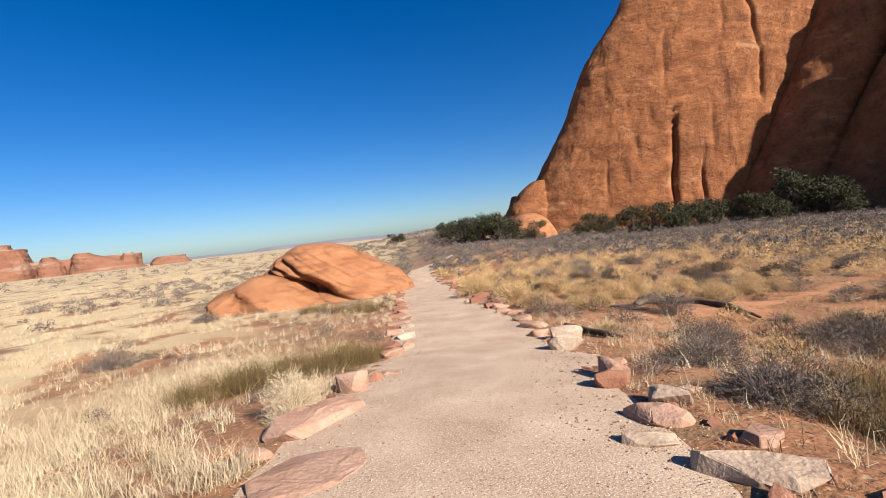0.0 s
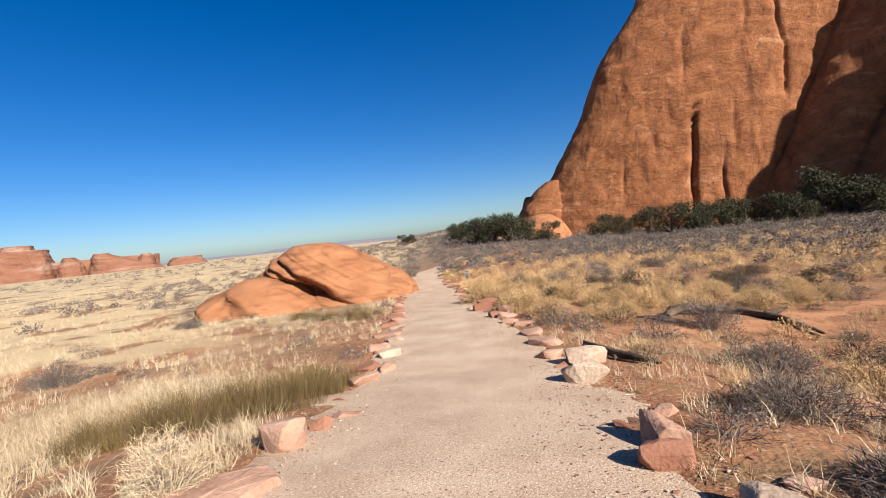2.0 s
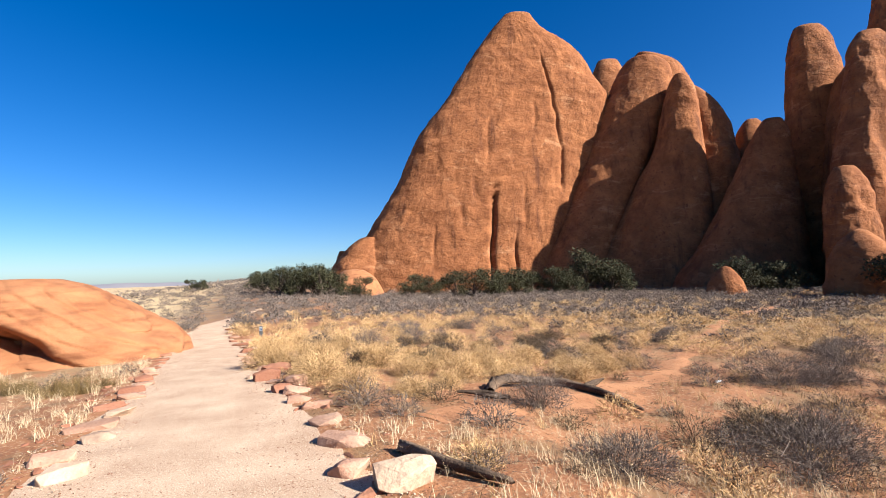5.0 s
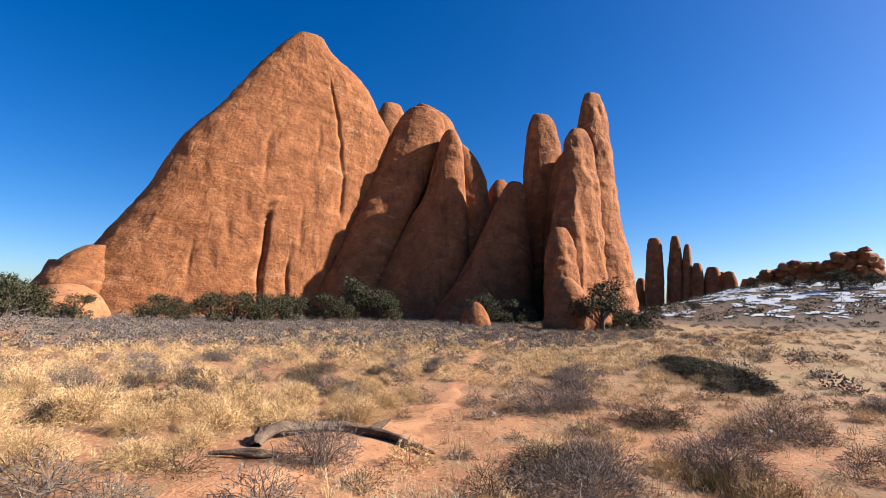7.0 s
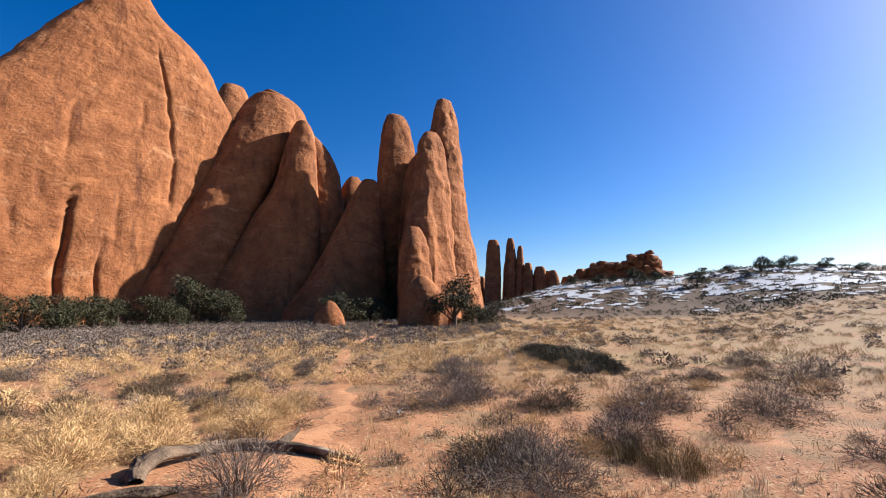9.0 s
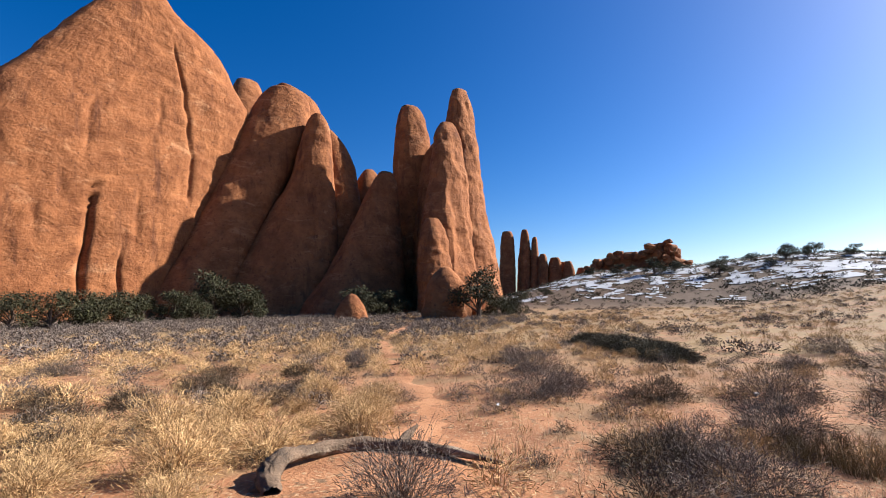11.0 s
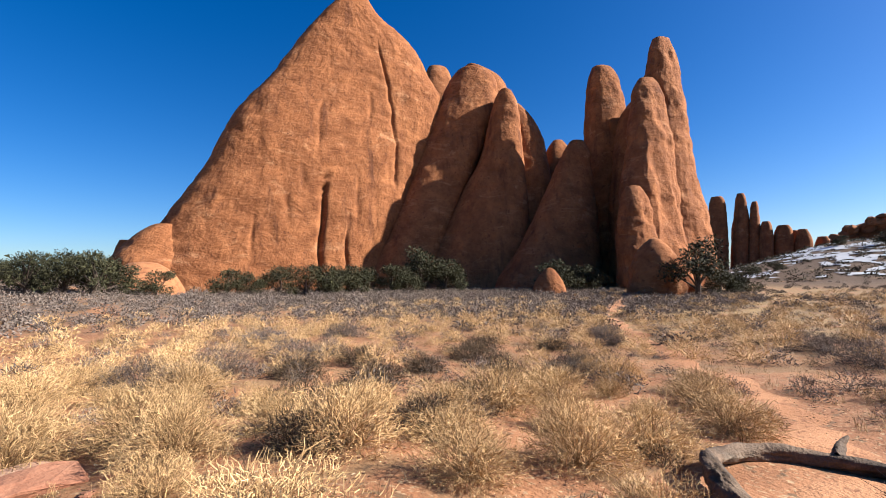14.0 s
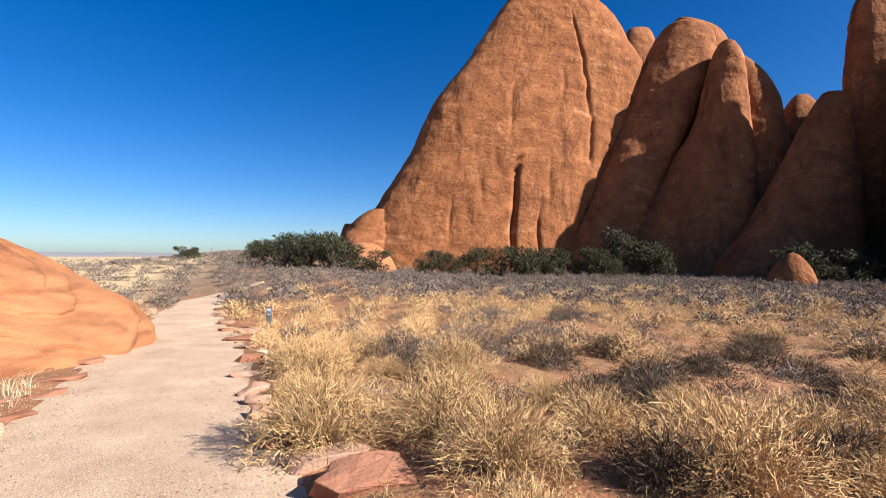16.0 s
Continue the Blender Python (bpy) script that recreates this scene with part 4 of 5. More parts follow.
# three loose rocks by the fin
for _x0, _y0, _a, _b, _c, _l in ((64.5, 38.6, 7.6, 6.5, 7.6, "round red boulder before the pillars"), (62, 54, 4.4, 3.4, 3.8, "small upright red rock below the buttress"), (70.5, 37.0, 3.5, 3, 3.2, "small red rock by the juniper")):
    _lv = [(-5.0, -_a / 2, _a / 2, -_b / 2, _b / 2), (-2.4, -_a / 2.05, _a / 2.05, -_b / 2, _b / 2), (-2.6 + _c * 0.55, -_a / 2.3, _a / 2.35, -_b / 2.3, _b / 2.3), (-2.6 + _c * 0.82, -_a / 3.2, _a / 3.3, -_b / 3.1, _b / 3.1), (-2.6 + _c, -_a / 9, _a / 9, -_b / 9, _b / 9)]
    fin("boulder", wall_frame((_x0, _y0), 140), _lv, 2.2, _l, around=80, step=0.2, seed=int(_a * 10), rough=1.5, category="boulder", group="fallen rocks")


# ---- plants ----
def tuft(seed, blades, length, spread, width, bend=0.5, segments=2):
    """Vertices and triangles of a grass tuft of bent blades."""
    r = np.random.default_rng(seed)
    a, lean = r.uniform(0, 2 * math.pi, blades), np.abs(r.normal(0, spread, blades)) + 0.05
    ln = length * r.uniform(0.45, 1.0, blades)
    root = r.normal(0, 0.13 * length, (blades, 2))
    out = np.stack([np.cos(a), np.sin(a)], -1)
    side = np.stack([-np.sin(a), np.cos(a)], -1)
    V, F, k = [], [], segments + 1
    for j in range(k):
        f = j / segments
        ang = lean * (1 + bend * 1.6 * f)
        base = root + out * (ln * f * np.sin(ang))[:, None] + side * (ln * 0.3 * f * f * r.normal(0, 1, blades))[:, None]
        z = ln * f * np.cos(np.minimum(ang, 1.75))
        w = width * (1 - f) + 0.0015
        V += [np.c_[base - side * w / 2, z], np.c_[base + side * w / 2, z]]
    V = np.stack(V, 1)
    for b in range(blades):
        o = b * 2 * k
        for j in range(segments):
            q = o + 2 * j
            F += [(q, q + 1, q + 3), (q, q + 3, q + 2)] if j < segments - 1 else [(q, q + 1, q + 2)]
    return V.reshape(-1, 3), np.array(F)


def mound(seed, strands, radius, height, length, width, rise=0.55):
    """Vertices and triangles of a fuzzy dome of many short strands."""
    r = np.random.default_rng(seed)
    d = r.normal(size=(strands, 3))
    d[:, 2] = np.abs(d[:, 2])
    d /= np.linalg.norm(d, axis=1)[:, None]
    lump = 1 + 0.35 * vnoise(d * 2.2, seed)[:, None]
    p = d * (radius, radius, height) * lump * r.uniform(0.2, 1.0, (strands, 1)) ** 0.55
    way = d * 0.5 + (0, 0, rise) + r.normal(0, 0.5, (strands, 3))
    bent = way + r.normal(0, 0.7, (strands, 3)) - (0, 0, 0.35)
    way, bent = (v / (np.linalg.norm(v, axis=1)[:, None] + 1e-9) for v in (way, bent))
    ln = length * r.uniform(0.5, 1.3, (strands, 1))
    side = np.cross(way, r.normal(size=(strands, 3)))
    side *= width / (np.linalg.norm(side, axis=1)[:, None] + 1e-9)
    q = p + way * ln
    tip = q + bent * ln * 0.8
    V = np.stack([p - side, p + side, q + side * 0.8, q - side * 0.8, tip], 1)
    V[..., 2] = np.maximum(V[..., 2], 0.005)
    o = np.arange(strands)[:, None] * 5
    return V[:, [0, 1, 4]].reshape(-1, 3), np.arange(strands * 3).reshape(-1, 3)


def wiry(seed, stems, curls, radius, height, width, length, upright=0.35):
    """Vertices and triangles of a springy bush: stems fanning from the root, with curled twigs over the outer shell."""
    r = np.random.default_rng(seed)

    def ribbons(pts, w0, w1):
        n, k = pts.shape[:2]
        side = np.cross(pts[:, -1] - pts[:, 0], r.normal(size=(n, 3)))
        side /= np.linalg.norm(side, axis=1)[:, None] + 1e-9
        w = np.linspace(w0, w1, k)[None, :, None]
        V = np.stack([pts - side[:, None] * w, pts + side[:, None] * w], 2)
        V[..., 2] = np.maximum(V[..., 2], 0.004)
        o = (np.arange(n) * 2 * k)[:, None]
        F = np.concatenate([q for j in range(k - 1) for q in (o + 2 * j + (0, 1, 3), o + 2 * j + (0, 3, 2))])
        return V.reshape(-1, 3), F

    def dome(n):
        d = r.normal(size=(n, 3))
        d[:, 2] = np.abs(d[:, 2]) + upright * 0.3
        d /= np.linalg.norm(d, axis=1)[:, None]
        lump = 1 + 0.32 * vnoise(d * 2.4, seed)[:, None] + 0.12 * vnoise(d * 6.0, seed + 1)[:, None]
        return d, d * (radius, radius, height) * lump

    d, tip = dome(stems)
    root = np.c_[r.normal(0, 0.16, (stems, 2)) * radius, np.zeros(stems)]
    tip = root + (tip - root) * r.uniform(0.75, 1.12, (stems, 1))
    mid = root + (tip - root) * 0.5 + (0, 0, 0.12 * height) + r.normal(0, 0.07 * radius, (stems, 3))
    V1, F1 = ribbons(np.stack([root, mid, tip], 1), width * 1.3, width * 0.7)
    if not curls:
        return V1, F1
    d, p = dome(curls)
    p = p * r.uniform(0.35, 1.0, (curls, 1)) ** 0.5
    way = d * 0.6 + (0, 0, upright) + r.normal(0, 0.45, (curls, 3))
    way /= np.linalg.norm(way, axis=1)[:, None]
    ln = length * r.uniform(0.5, 1.4, (curls, 1))
    q = p + way * ln
    t = q + (way + r.normal(0, 0.75, (curls, 3)) - (0, 0, 0.3)) * ln * 0.6
    V2, F2 = ribbons(np.stack([p, q, t], 1), width, width * 0.45)
    return np.concatenate([V1, V2]), np.concatenate([F1, F2 + len(V1)])


def strew(name, shapes, xy, size, material, label, category, sink=0.02, squash=None):
    """Many small plants in one mesh."""
    V, F, at = [], [], 0
    z = land(xy[:, 0], xy[:, 1])
    turn = rng.uniform(0, 2 * math.pi, len(xy))
    pick = rng.integers(0, len(shapes), len(xy))
    for (x, y), h, s, t, k in zip(xy, z, size, turn, pick):
        v, f = shapes[k]
        c, n = math.cos(t) * s, math.sin(t) * s
        V.append(np.c_[v[:, 0] * c - v[:, 1] * n + x, v[:, 0] * n + v[:, 1] * c + y, v[:, 2] * s + h - sink])
        F.append(f + at)
        at += len(v)
    return tagged(put_mesh(name, mesh_of(name, np.concatenate(V), np.concatenate(F)), material), label, category, kind="stuff")


FOOTPATH = ([2.6, 4.5, 6.5, 8.3, 10, 11.6, 14, 17, 20.2, 24, 28.4, 36, 50, 62], [10.5, 11.6, 12.2, 12.9, 13.8, 14.9, 16.7, 18.9, 21.2, 23.8, 26.4, 30, 36, 38])


def bare(x, y):
    """True on open sand: the side track, the ground about the log, and scattered gaps."""
    track = np.abs(y - np.interp(x, *FOOTPATH)) < np.where(x < 8, 0.7, 0.5)
    yard = np.hypot((x - 5.6) / 2.3, (y - 12.3) / 1.3) < 1
    ball = (np.hypot(x - -1.94, y - 4.46) < 0.75) | (np.hypot((x + 3.0) / 1.9, (y - 7.25) / 1.0) < 1)
    return (track & (x > 2.6) & (x < 62)) | yard | ball


def clump(x, y, scale, seed):
    return vnoise(np.stack([x * scale, y * scale, 0 * x], -1), seed)


def field(count, x0, x1, y0, y1, keep, clear=0.25):
    """Random places off the trail, stones' strip and bare sand, where keep(x, y) exceeds a random number."""
    x, y = rng.uniform(x0, x1, count), rng.uniform(y0, y1, count)
    az = np.degrees(np.arctan2(x, y + 3))
    ok = (np.abs(across(x, y)) > clear) & ~bare(x, y) & (rng.uniform(0, 1, count) < keep(x, y)) & (az > -58) & (az < 132)
    ok &= np.hypot((x + 8.0) / 6.0, (y - 26.3) / 4.6) > 1
    return np.stack([x[ok], y[ok]], -1)


def apart(p, least):
    """The places that keep their distance from those before them."""
    kept = []
    for q in p:
        if all((q[0] - k[0]) ** 2 + (q[1] - k[1]) ** 2 > least ** 2 for k in kept):
            kept.append(q)
    return np.array(kept)


west = lambda x, y: across(x, y) < 0
away = lambda x, y: np.hypot(x - 1.0, y - 11.0) > 19
FINE = [tuft(k, 26, 0.34, 0.8, 0.0055, 0.9) for k in range(8)]
CLOSE = [tuft(150 + k, 80, 0.38, 0.7, 0.0038, 0.85) for k in range(6)]
WISP = [tuft(20 + k, 18, 0.34, 0.95, 0.0052, 0.95) for k in range(8)]
MID = [tuft(40 + k, 28, 0.36, 0.85, 0.014, 0.6, 1) for k in range(6)]
FAR = [tuft(60 + k, 14, 0.4, 0.9, 0.036, 0.4, 1) for k in range(5)]
GOLD = [wiry(80 + k, 24, 480, 0.5, 0.44, 0.0058, 0.06, 0.15) for k in range(6)]
GOLD_MID = [mound(90 + k, 230, 0.5, 0.46, 0.1, 0.015, 0.3) for k in range(6)]
STRAW_MID = [mound(140 + k, 60, 0.36, 0.26, 0.15, 0.0095) for k in range(6)]
GREY_SMALL = [mound(100 + k, 340, 0.4, 0.34, 0.05, 0.01, 0.2) for k in range(6)]
GREY_NEAR = [wiry(160 + k, 40, 460, 0.42, 0.36, 0.0042, 0.045, 0.2) for k in range(6)]
GREY_MID = [mound(110 + k, 120, 0.46, 0.42, 0.075, 0.026, 0.12) for k in range(6)]
GREY_FAR = [mound(120 + k, 26, 0.55, 0.5, 0.16, 0.07, 0.15) for k in range(5)]

# pale grass on the western side, near and far
_p = field(1700, -7, -1.5, 1.0, 10, lambda x, y: west(x, y) * (0.1 + 0.7 * (clump(x, y, 0.6, 2) + 0.7 * clump(x, y, 1.7, 22) > 0.02)))
strew("dry_grass", CLOSE, _p, rng.uniform(0.55, 1.15, len(_p)), PALE_STRAW, "pale fluffy bunchgrass close beside the trail", "grass")
_p = field(8200, -15, 1, -1, 34, lambda x, y: west(x, y) * (0.2 + 0.8 * (clump(x, y, 0.55, 2) + 0.6 * clump(x, y, 1.7, 22) > -0.08)))
strew("dry_grass", FINE, _p, rng.uniform(0.5, 1.2, len(_p)), PALE_STRAW, "pale dry bunchgrass over red sand", "grass")
_p = field(11000, -60, 1, 6, 90, lambda x, y: west(x, y) * (np.hypot(x + 6, y - 14) > 12) * (0.45 + 0.55 * (clump(x, y, 0.3, 3) > -0.2)))
strew("dry_grass", MID, _p, rng.uniform(0.6, 1.2, len(_p)), PALE_STRAW, "pale dry bunchgrass on the western plain", "grass")
_p = field(11000, -260, -14, 20, 300, lambda x, y: 0.25 + 0.7 * (clump(x, y, 0.1, 4) > -0.2))
strew("dry_grass", FAR, _p, rng.uniform(0.7, 1.3, len(_p)), PALE_STRAW, "pale grassland reaching to the far rock walls", "grass")
# straw and wisps on the eastern side
reach = lambda x, y: np.hypot(x - 1.0, y - 6.0)
bearing = lambda x, y: np.degrees(np.arctan2(x - 1.0, y - 6.0))
inner = lambda x, y: reach(x, y) < 22


def bump(x, y, cx, cy, rx, ry):
    return np.exp(-((x - cx) / rx) ** 2 - ((y - cy) / ry) ** 2)


def golden(x, y):
    """How thickly the golden brush stands: along the trail's edge, in a stand behind the log, and in two belts across the basin."""
    q, e = reach(x, y), across(x, y)
    edge = sstep(11.0, 14.0, y) * sstep(3.2, 1.6, e) * sstep(31, 27, y)
    stand = bump(x, y, 8.0, 15.6, 2.0, 1.3) + bump(x, y, 5.3, 15.2, 1.2, 1.0) + bump(x, y, 3.2, 14.6, 1.5, 1.2)
    wave = 2.0 * clump(x, y, 0.12, 61)
    belts = (0.6 * np.exp(-(((q + wave - 21.5) / 1.7) ** 2)) + 0.6 * np.exp(-(((q + wave - 28.5) / 2.6) ** 2))) * sstep(75, 55, bearing(x, y))
    patch = 0.32 * (clump(x, y, 0.45, 62) > 0.2) + 0.05
    return np.clip(edge + stand + belts + patch * sstep(40, 20, q), 0, 1)


_p = field(4600, 0, 24, -1, 36, lambda x, y: ~west(x, y) * inner(x, y) * (0.06 + 0.5 * (clump(x, y, 0.5, 5) + 0.6 * clump(x, y, 1.6, 25) > 0.2)))
strew("dry_grass", FINE, _p, rng.uniform(0.4, 0.95, len(_p)), STRAW, "golden dry bunchgrass between bare sand", "grass")
_p = field(2200, 1, 9, -1, 11, lambda x, y: ~west(x, y) * (0.12 + 0.55 * (clump(x, y, 0.6, 36) + 0.5 * clump(x, y, 1.8, 37) > 0.0)))
strew("dry_grass", FINE, _p, rng.uniform(0.45, 1.1, len(_p)), PALE_STRAW, "dry straw tufts on sand beside the trail", "grass")
_p = field(2000, 5, 22, -4, 14, lambda x, y: 0.1 + 0.6 * (clump(x, y, 0.5, 38) > -0.05))
strew("dry_grass", FINE, _p, rng.uniform(0.5, 1.15, len(_p)), STRAW, "yellow bunchgrass between grey shrubs", "grass")
_p = field(2600, 0, 24, -1, 36, lambda x, y: ~west(x, y) * inner(x, y) * (0.2 + 0.5 * (clump(x, y, 0.8, 6) > 0.1)))
strew("dry_grass", WISP, _p, rng.uniform(0.5, 1.05, len(_p)), OLIVE_TWIG, "low tangled brown grass and litter", "grass")
_p = field(1600, 1, 24, -1, 36, lambda x, y: ~west(x, y) * inner(x, y) * (0.3 + 0.5 * (clump(x, y, 0.7, 26) > 0.0)))
strew("dry_grass", WISP, _p, rng.uniform(0.5, 1.1, len(_p)), PALE_STRAW, "low tangled straw on the sand", "grass")
_p = field(4200, -14, 70, 18, 50, lambda x, y: ~west(x, y) * ~inner(x, y) * np.clip(0.04 + 0.7 * golden(x, y), 0, 1) * (reach(x, y) < 46))
strew("dry_grass", STRAW_MID, _p, rng.uniform(0.6, 1.3, len(_p)), STRAW, "golden dry grass across the basin", "grass")
_p = field(6000, 14, 95, -45, 24, lambda x, y: ~inner(x, y) * (0.15 + 0.6 * (clump(x, y, 0.2, 8) + 0.5 * clump(x, y, 0.7, 28) > 0.0)))
strew("dry_grass", STRAW_MID, _p, rng.uniform(0.5, 1.2, len(_p)), STRAW, "thin golden grass toward the snowy hill", "grass")

# golden wiry brush: single bushes near the walk, a joined mass farther off
GOLD_SHAPES = [[mesh_of(n, *q) for n, q in (("stem_tangle", wiry(500 + k, 380, 0, 0.46, 0.44, 0.002, 0.1)), ("crown", wiry(520 + k, 40, 3000, 0.5, 0.46, 0.0024, 0.04, 0.12)))] for k in range(7)]
for _stems, _crown in GOLD_SHAPES:
    _stems.materials.append(GOLD_STEM)
    _crown.materials.append(GOLD_TWIG)


def golden_bush(x, y, size, tall, k, label):
    ob = tagged(new("golden_brush"), label, "brush", "golden brush by the trail")
    for piece, me in zip(("stem_tangle", "crown"), GOLD_SHAPES[k % 7]):
        put_mesh(piece, me, None, ob)
    ob.matrix_world = pose(x, y, float(land(np.array([x]), np.array([y]))[0]) - 0.03, 0, 0, (k * 77) % 360) @ Matrix.Diagonal((size, size, size * tall, 1))


_p = field(4200, -1.5, 12, 12.3, 24, lambda x, y: ~west(x, y) * (golden(x, y) > 0.35) * (reach(x, y) < 17), 0.4)
_p = apart(_p, 1.08)[:150]
for _n, (_x0, _y0) in enumerate(_p):
    golden_bush(_x0, _y0, 0.7 + 0.75 * ((_n * 37) % 100) / 100, 0.85 + 0.4 * ((_n * 53) % 100) / 100, _n, "golden wiry dried brush crowding the trail edge" if across(_x0, _y0) < 3 else "golden wiry dried brush standing on red sand")
_p = field(3800, -3, 24, 10, 36, lambda x, y: ~west(x, y) * (reach(x, y) > 16.5) * (reach(x, y) < 26) * golden(x, y), 0.5)
_p = apart(_p, 1.2)
strew("golden_brush", GOLD, _p, rng.uniform(0.6, 1.35, len(_p)), GOLD_TWIG, "golden wiry dried brush back from the trail", "brush")
_p = field(170, 2.5, 20, 0, 13, lambda x, y: 0.5 * (clump(x, y, 0.5, 64) > -0.1), 0.8)
strew("golden_brush", GOLD, _p, rng.uniform(0.35, 0.85, len(_p)), GOLD_TWIG, "scattered golden dried brush on sand", "brush")
_p = field(6500, -14, 75, 12, 46, lambda x, y: ~west(x, y) * (reach(x, y) >= 26) * (0.05 + golden(x, y)))
_p = apart(_p, 1.25)
strew("golden_brush", GOLD_MID, _p, rng.uniform(0.6, 1.4, len(_p)), GOLD_TWIG, "golden dried brush in bands across the basin", "brush")
# grey brush
_p = field(1500, 0, 24, -1, 36, lambda x, y: ~west(x, y) * inner(x, y) * (golden(x, y) < 0.6) * (0.08 + 0.4 * (clump(x, y, 0.4, 33) > 0.1)), 1.2)
_p = apart(_p, 1.0)
_close = reach(_p[:, 0], _p[:, 1]) < 13
strew("brown_brush", GREY_NEAR, _p[_close], rng.uniform(0.4, 1.05, _close.sum()), BROWN_BRUSH, "low dark brown brush between golden mounds", "brush")
strew("brown_brush", GREY_SMALL, _p[~_close], rng.uniform(0.4, 1.05, (~_close).sum()), BROWN_BRUSH, "dark brown brush between golden mounds farther off", "brush")
_p = field(1500, 0, 26, -2, 36, lambda x, y: ~west(x, y) * (reach(x, y) < 26) * (golden(x, y) < 0.85) * (0.14 + 0.5 * (clump(x, y, 0.45, 13) > 0.08)), 0.5)
_p = apart(_p, 0.85)
_close = reach(_p[:, 0], _p[:, 1]) < 13
strew("grey_brush", GREY_NEAR, _p[_close], rng.uniform(0.45, 1.15, _close.sum()), GREY_TWIG, "low leafless grey brush among the grass", "brush")
strew("grey_brush", GREY_SMALL, _p[~_close], rng.uniform(0.45, 1.15, (~_close).sum()), GREY_TWIG, "leafless grey brush among the grass farther off", "brush")
_p = field(1100, 0, 40, 10, 36, lambda x, y: ~west(x, y) * (reach(x, y) > 12) * (0.25 + 0.5 * (clump(x, y, 0.4, 14) > 0.1)), 0.8)
_p = apart(_p, 1.3)
strew("grey_brush", GREY_SMALL, _p, rng.uniform(0.6, 1.4, len(_p)), SCRUB, "pale grey scrub dotted over the basin", "brush")
_p = field(260, -16, 0, 0, 36, lambda x, y: west(x, y) * 0.4, 0.6)
strew("grey_brush", GREY_SMALL, _p, rng.uniform(0.4, 0.9, len(_p)), GREY_TWIG, "low leafless grey brush among pale grass", "brush")
_p = field(7200, -40, 85, 24, 92, lambda x, y: (reach(x, y) > 31) * (bearing(x, y) < 72) * np.where(x < -8, 0.16, 1) * np.where(np.hypot(x, y) > 95, 0.5, 1) * sstep(29, 37, reach(x, y)))
_p = apart(_p, 0.95)
strew("grey_brush", GREY_MID, _p, rng.uniform(0.8, 1.8, len(_p)), SCRUB, "dense grey blackbrush below the cliff", "brush")
_p = field(1500, -40, 85, 24, 80, lambda x, y: (reach(x, y) > 30) * (bearing(x, y) < 75) * np.where(x < -8, 0.3, 1))
strew("grey_brush", GREY_MID, _p, rng.uniform(0.7, 1.4, len(_p)), GREY_TWIG, "dark brush scattered through the grey belt", "brush")
_p = field(4200, 14, 120, -60, 36, lambda x, y: (reach(x, y) > 20) * (0.12 + 0.4 * (clump(x, y, 0.12, 14) > 0.1)))
strew("grey_brush", GREY_MID, _p, rng.uniform(0.6, 1.5, len(_p)), GREY_TWIG, "scattered grey brush toward the snowy hill", "brush")
_p = field(3600, -230, 60, 85, 330, lambda x, y: np.where(x > -45, 0.8, 0.15))
strew("grey_brush", GREY_FAR, _p, rng.uniform(1.0, 2.2, len(_p)), SCRUB, "far grey brush along the rising plain", "brush")
_p = field(2400, 100, 220, -90, 75, lambda x, y: 0.9 * (ground(x, y) > -2.2))
strew("hill_brush", GREY_FAR, _p, rng.uniform(1.0, 2.4, len(_p)), DARK_BRUSH, "dark brush dotting the snowy hill", "brush")

# broken pebbles
PEBBLES = []
for _k in range(6):
    _bm = bmesh.new()
    for _q in np.random.default_rng(400 + _k).normal(size=(9, 3)) * (1, 0.8, 0.5):
        _bm.verts.new(_q * 0.5)
    bmesh.ops.convex_hull(_bm, input=_bm.verts)
    bmesh.ops.delete(_bm, geom=[w for w in _bm.verts if not w.link_faces], context="VERTS")
    bmesh.ops.triangulate(_bm, faces=_bm.faces)
    _bm.verts.index_update()
    PEBBLES.append((np.array([w.co[:] for w in _bm.verts]), np.array([[w.index for w in q.verts] for q in _bm.faces])))
    _bm.free()

# twigs and chaff on the sand
LITTER = []
for _k in range(8):
    _r = np.random.default_rng(700 + _k)
    _c, _t, _l2 = _r.uniform(-0.35, 0.35, (22, 2)), _r.uniform(0, math.pi, 22), _r.uniform(0.008, 0.03, 22)
    _d = np.stack([np.cos(_t), np.sin(_t)], -1) * _l2[:, None]
    _e = np.stack([-np.sin(_t), np.cos(_t)], -1) * 0.0022
    _h = _r.uniform(0.018, 0.04, 22)
    LITTER.append((np.concatenate([np.c_[_c - _d + _e, _h], np.c_[_c - _d - _e, _h - 0.006], np.c_[_c + _d, _h + _r.normal(0, 0.005, 22)]]), np.stack([np.arange(22), np.arange(22) + 22, np.arange(22) + 44], -1)))
_p = field(3200, 0, 22, -1, 32, lambda x, y: ~west(x, y) * (0.3 + 0.5 * (clump(x, y, 0.7, 71) > 0)), 0.2)
strew("litter", LITTER, _p, rng.uniform(0.7, 1.5, len(_p)), BROWN_BRUSH, "brown twigs and chaff on the sand", "litter", 0.0)
_p = field(2600, -12, 22, -1, 32, lambda x, y: 0.6 + 0 * x, 0.2)
strew("litter", LITTER, _p, rng.uniform(0.7, 1.5, len(_p)), PALE_STRAW, "broken straw scattered on the sand", "litter", 0.0)
_p = field(2600, 0, 20, -1, 26, lambda x, y: ~west(x, y) * 0.5, 0.15)
strew("rubble", PEBBLES, _p, rng.uniform(0.015, 0.05, len(_p)), RED_ROCK, "small red stones strewn over the sand", "stones", 0.0)

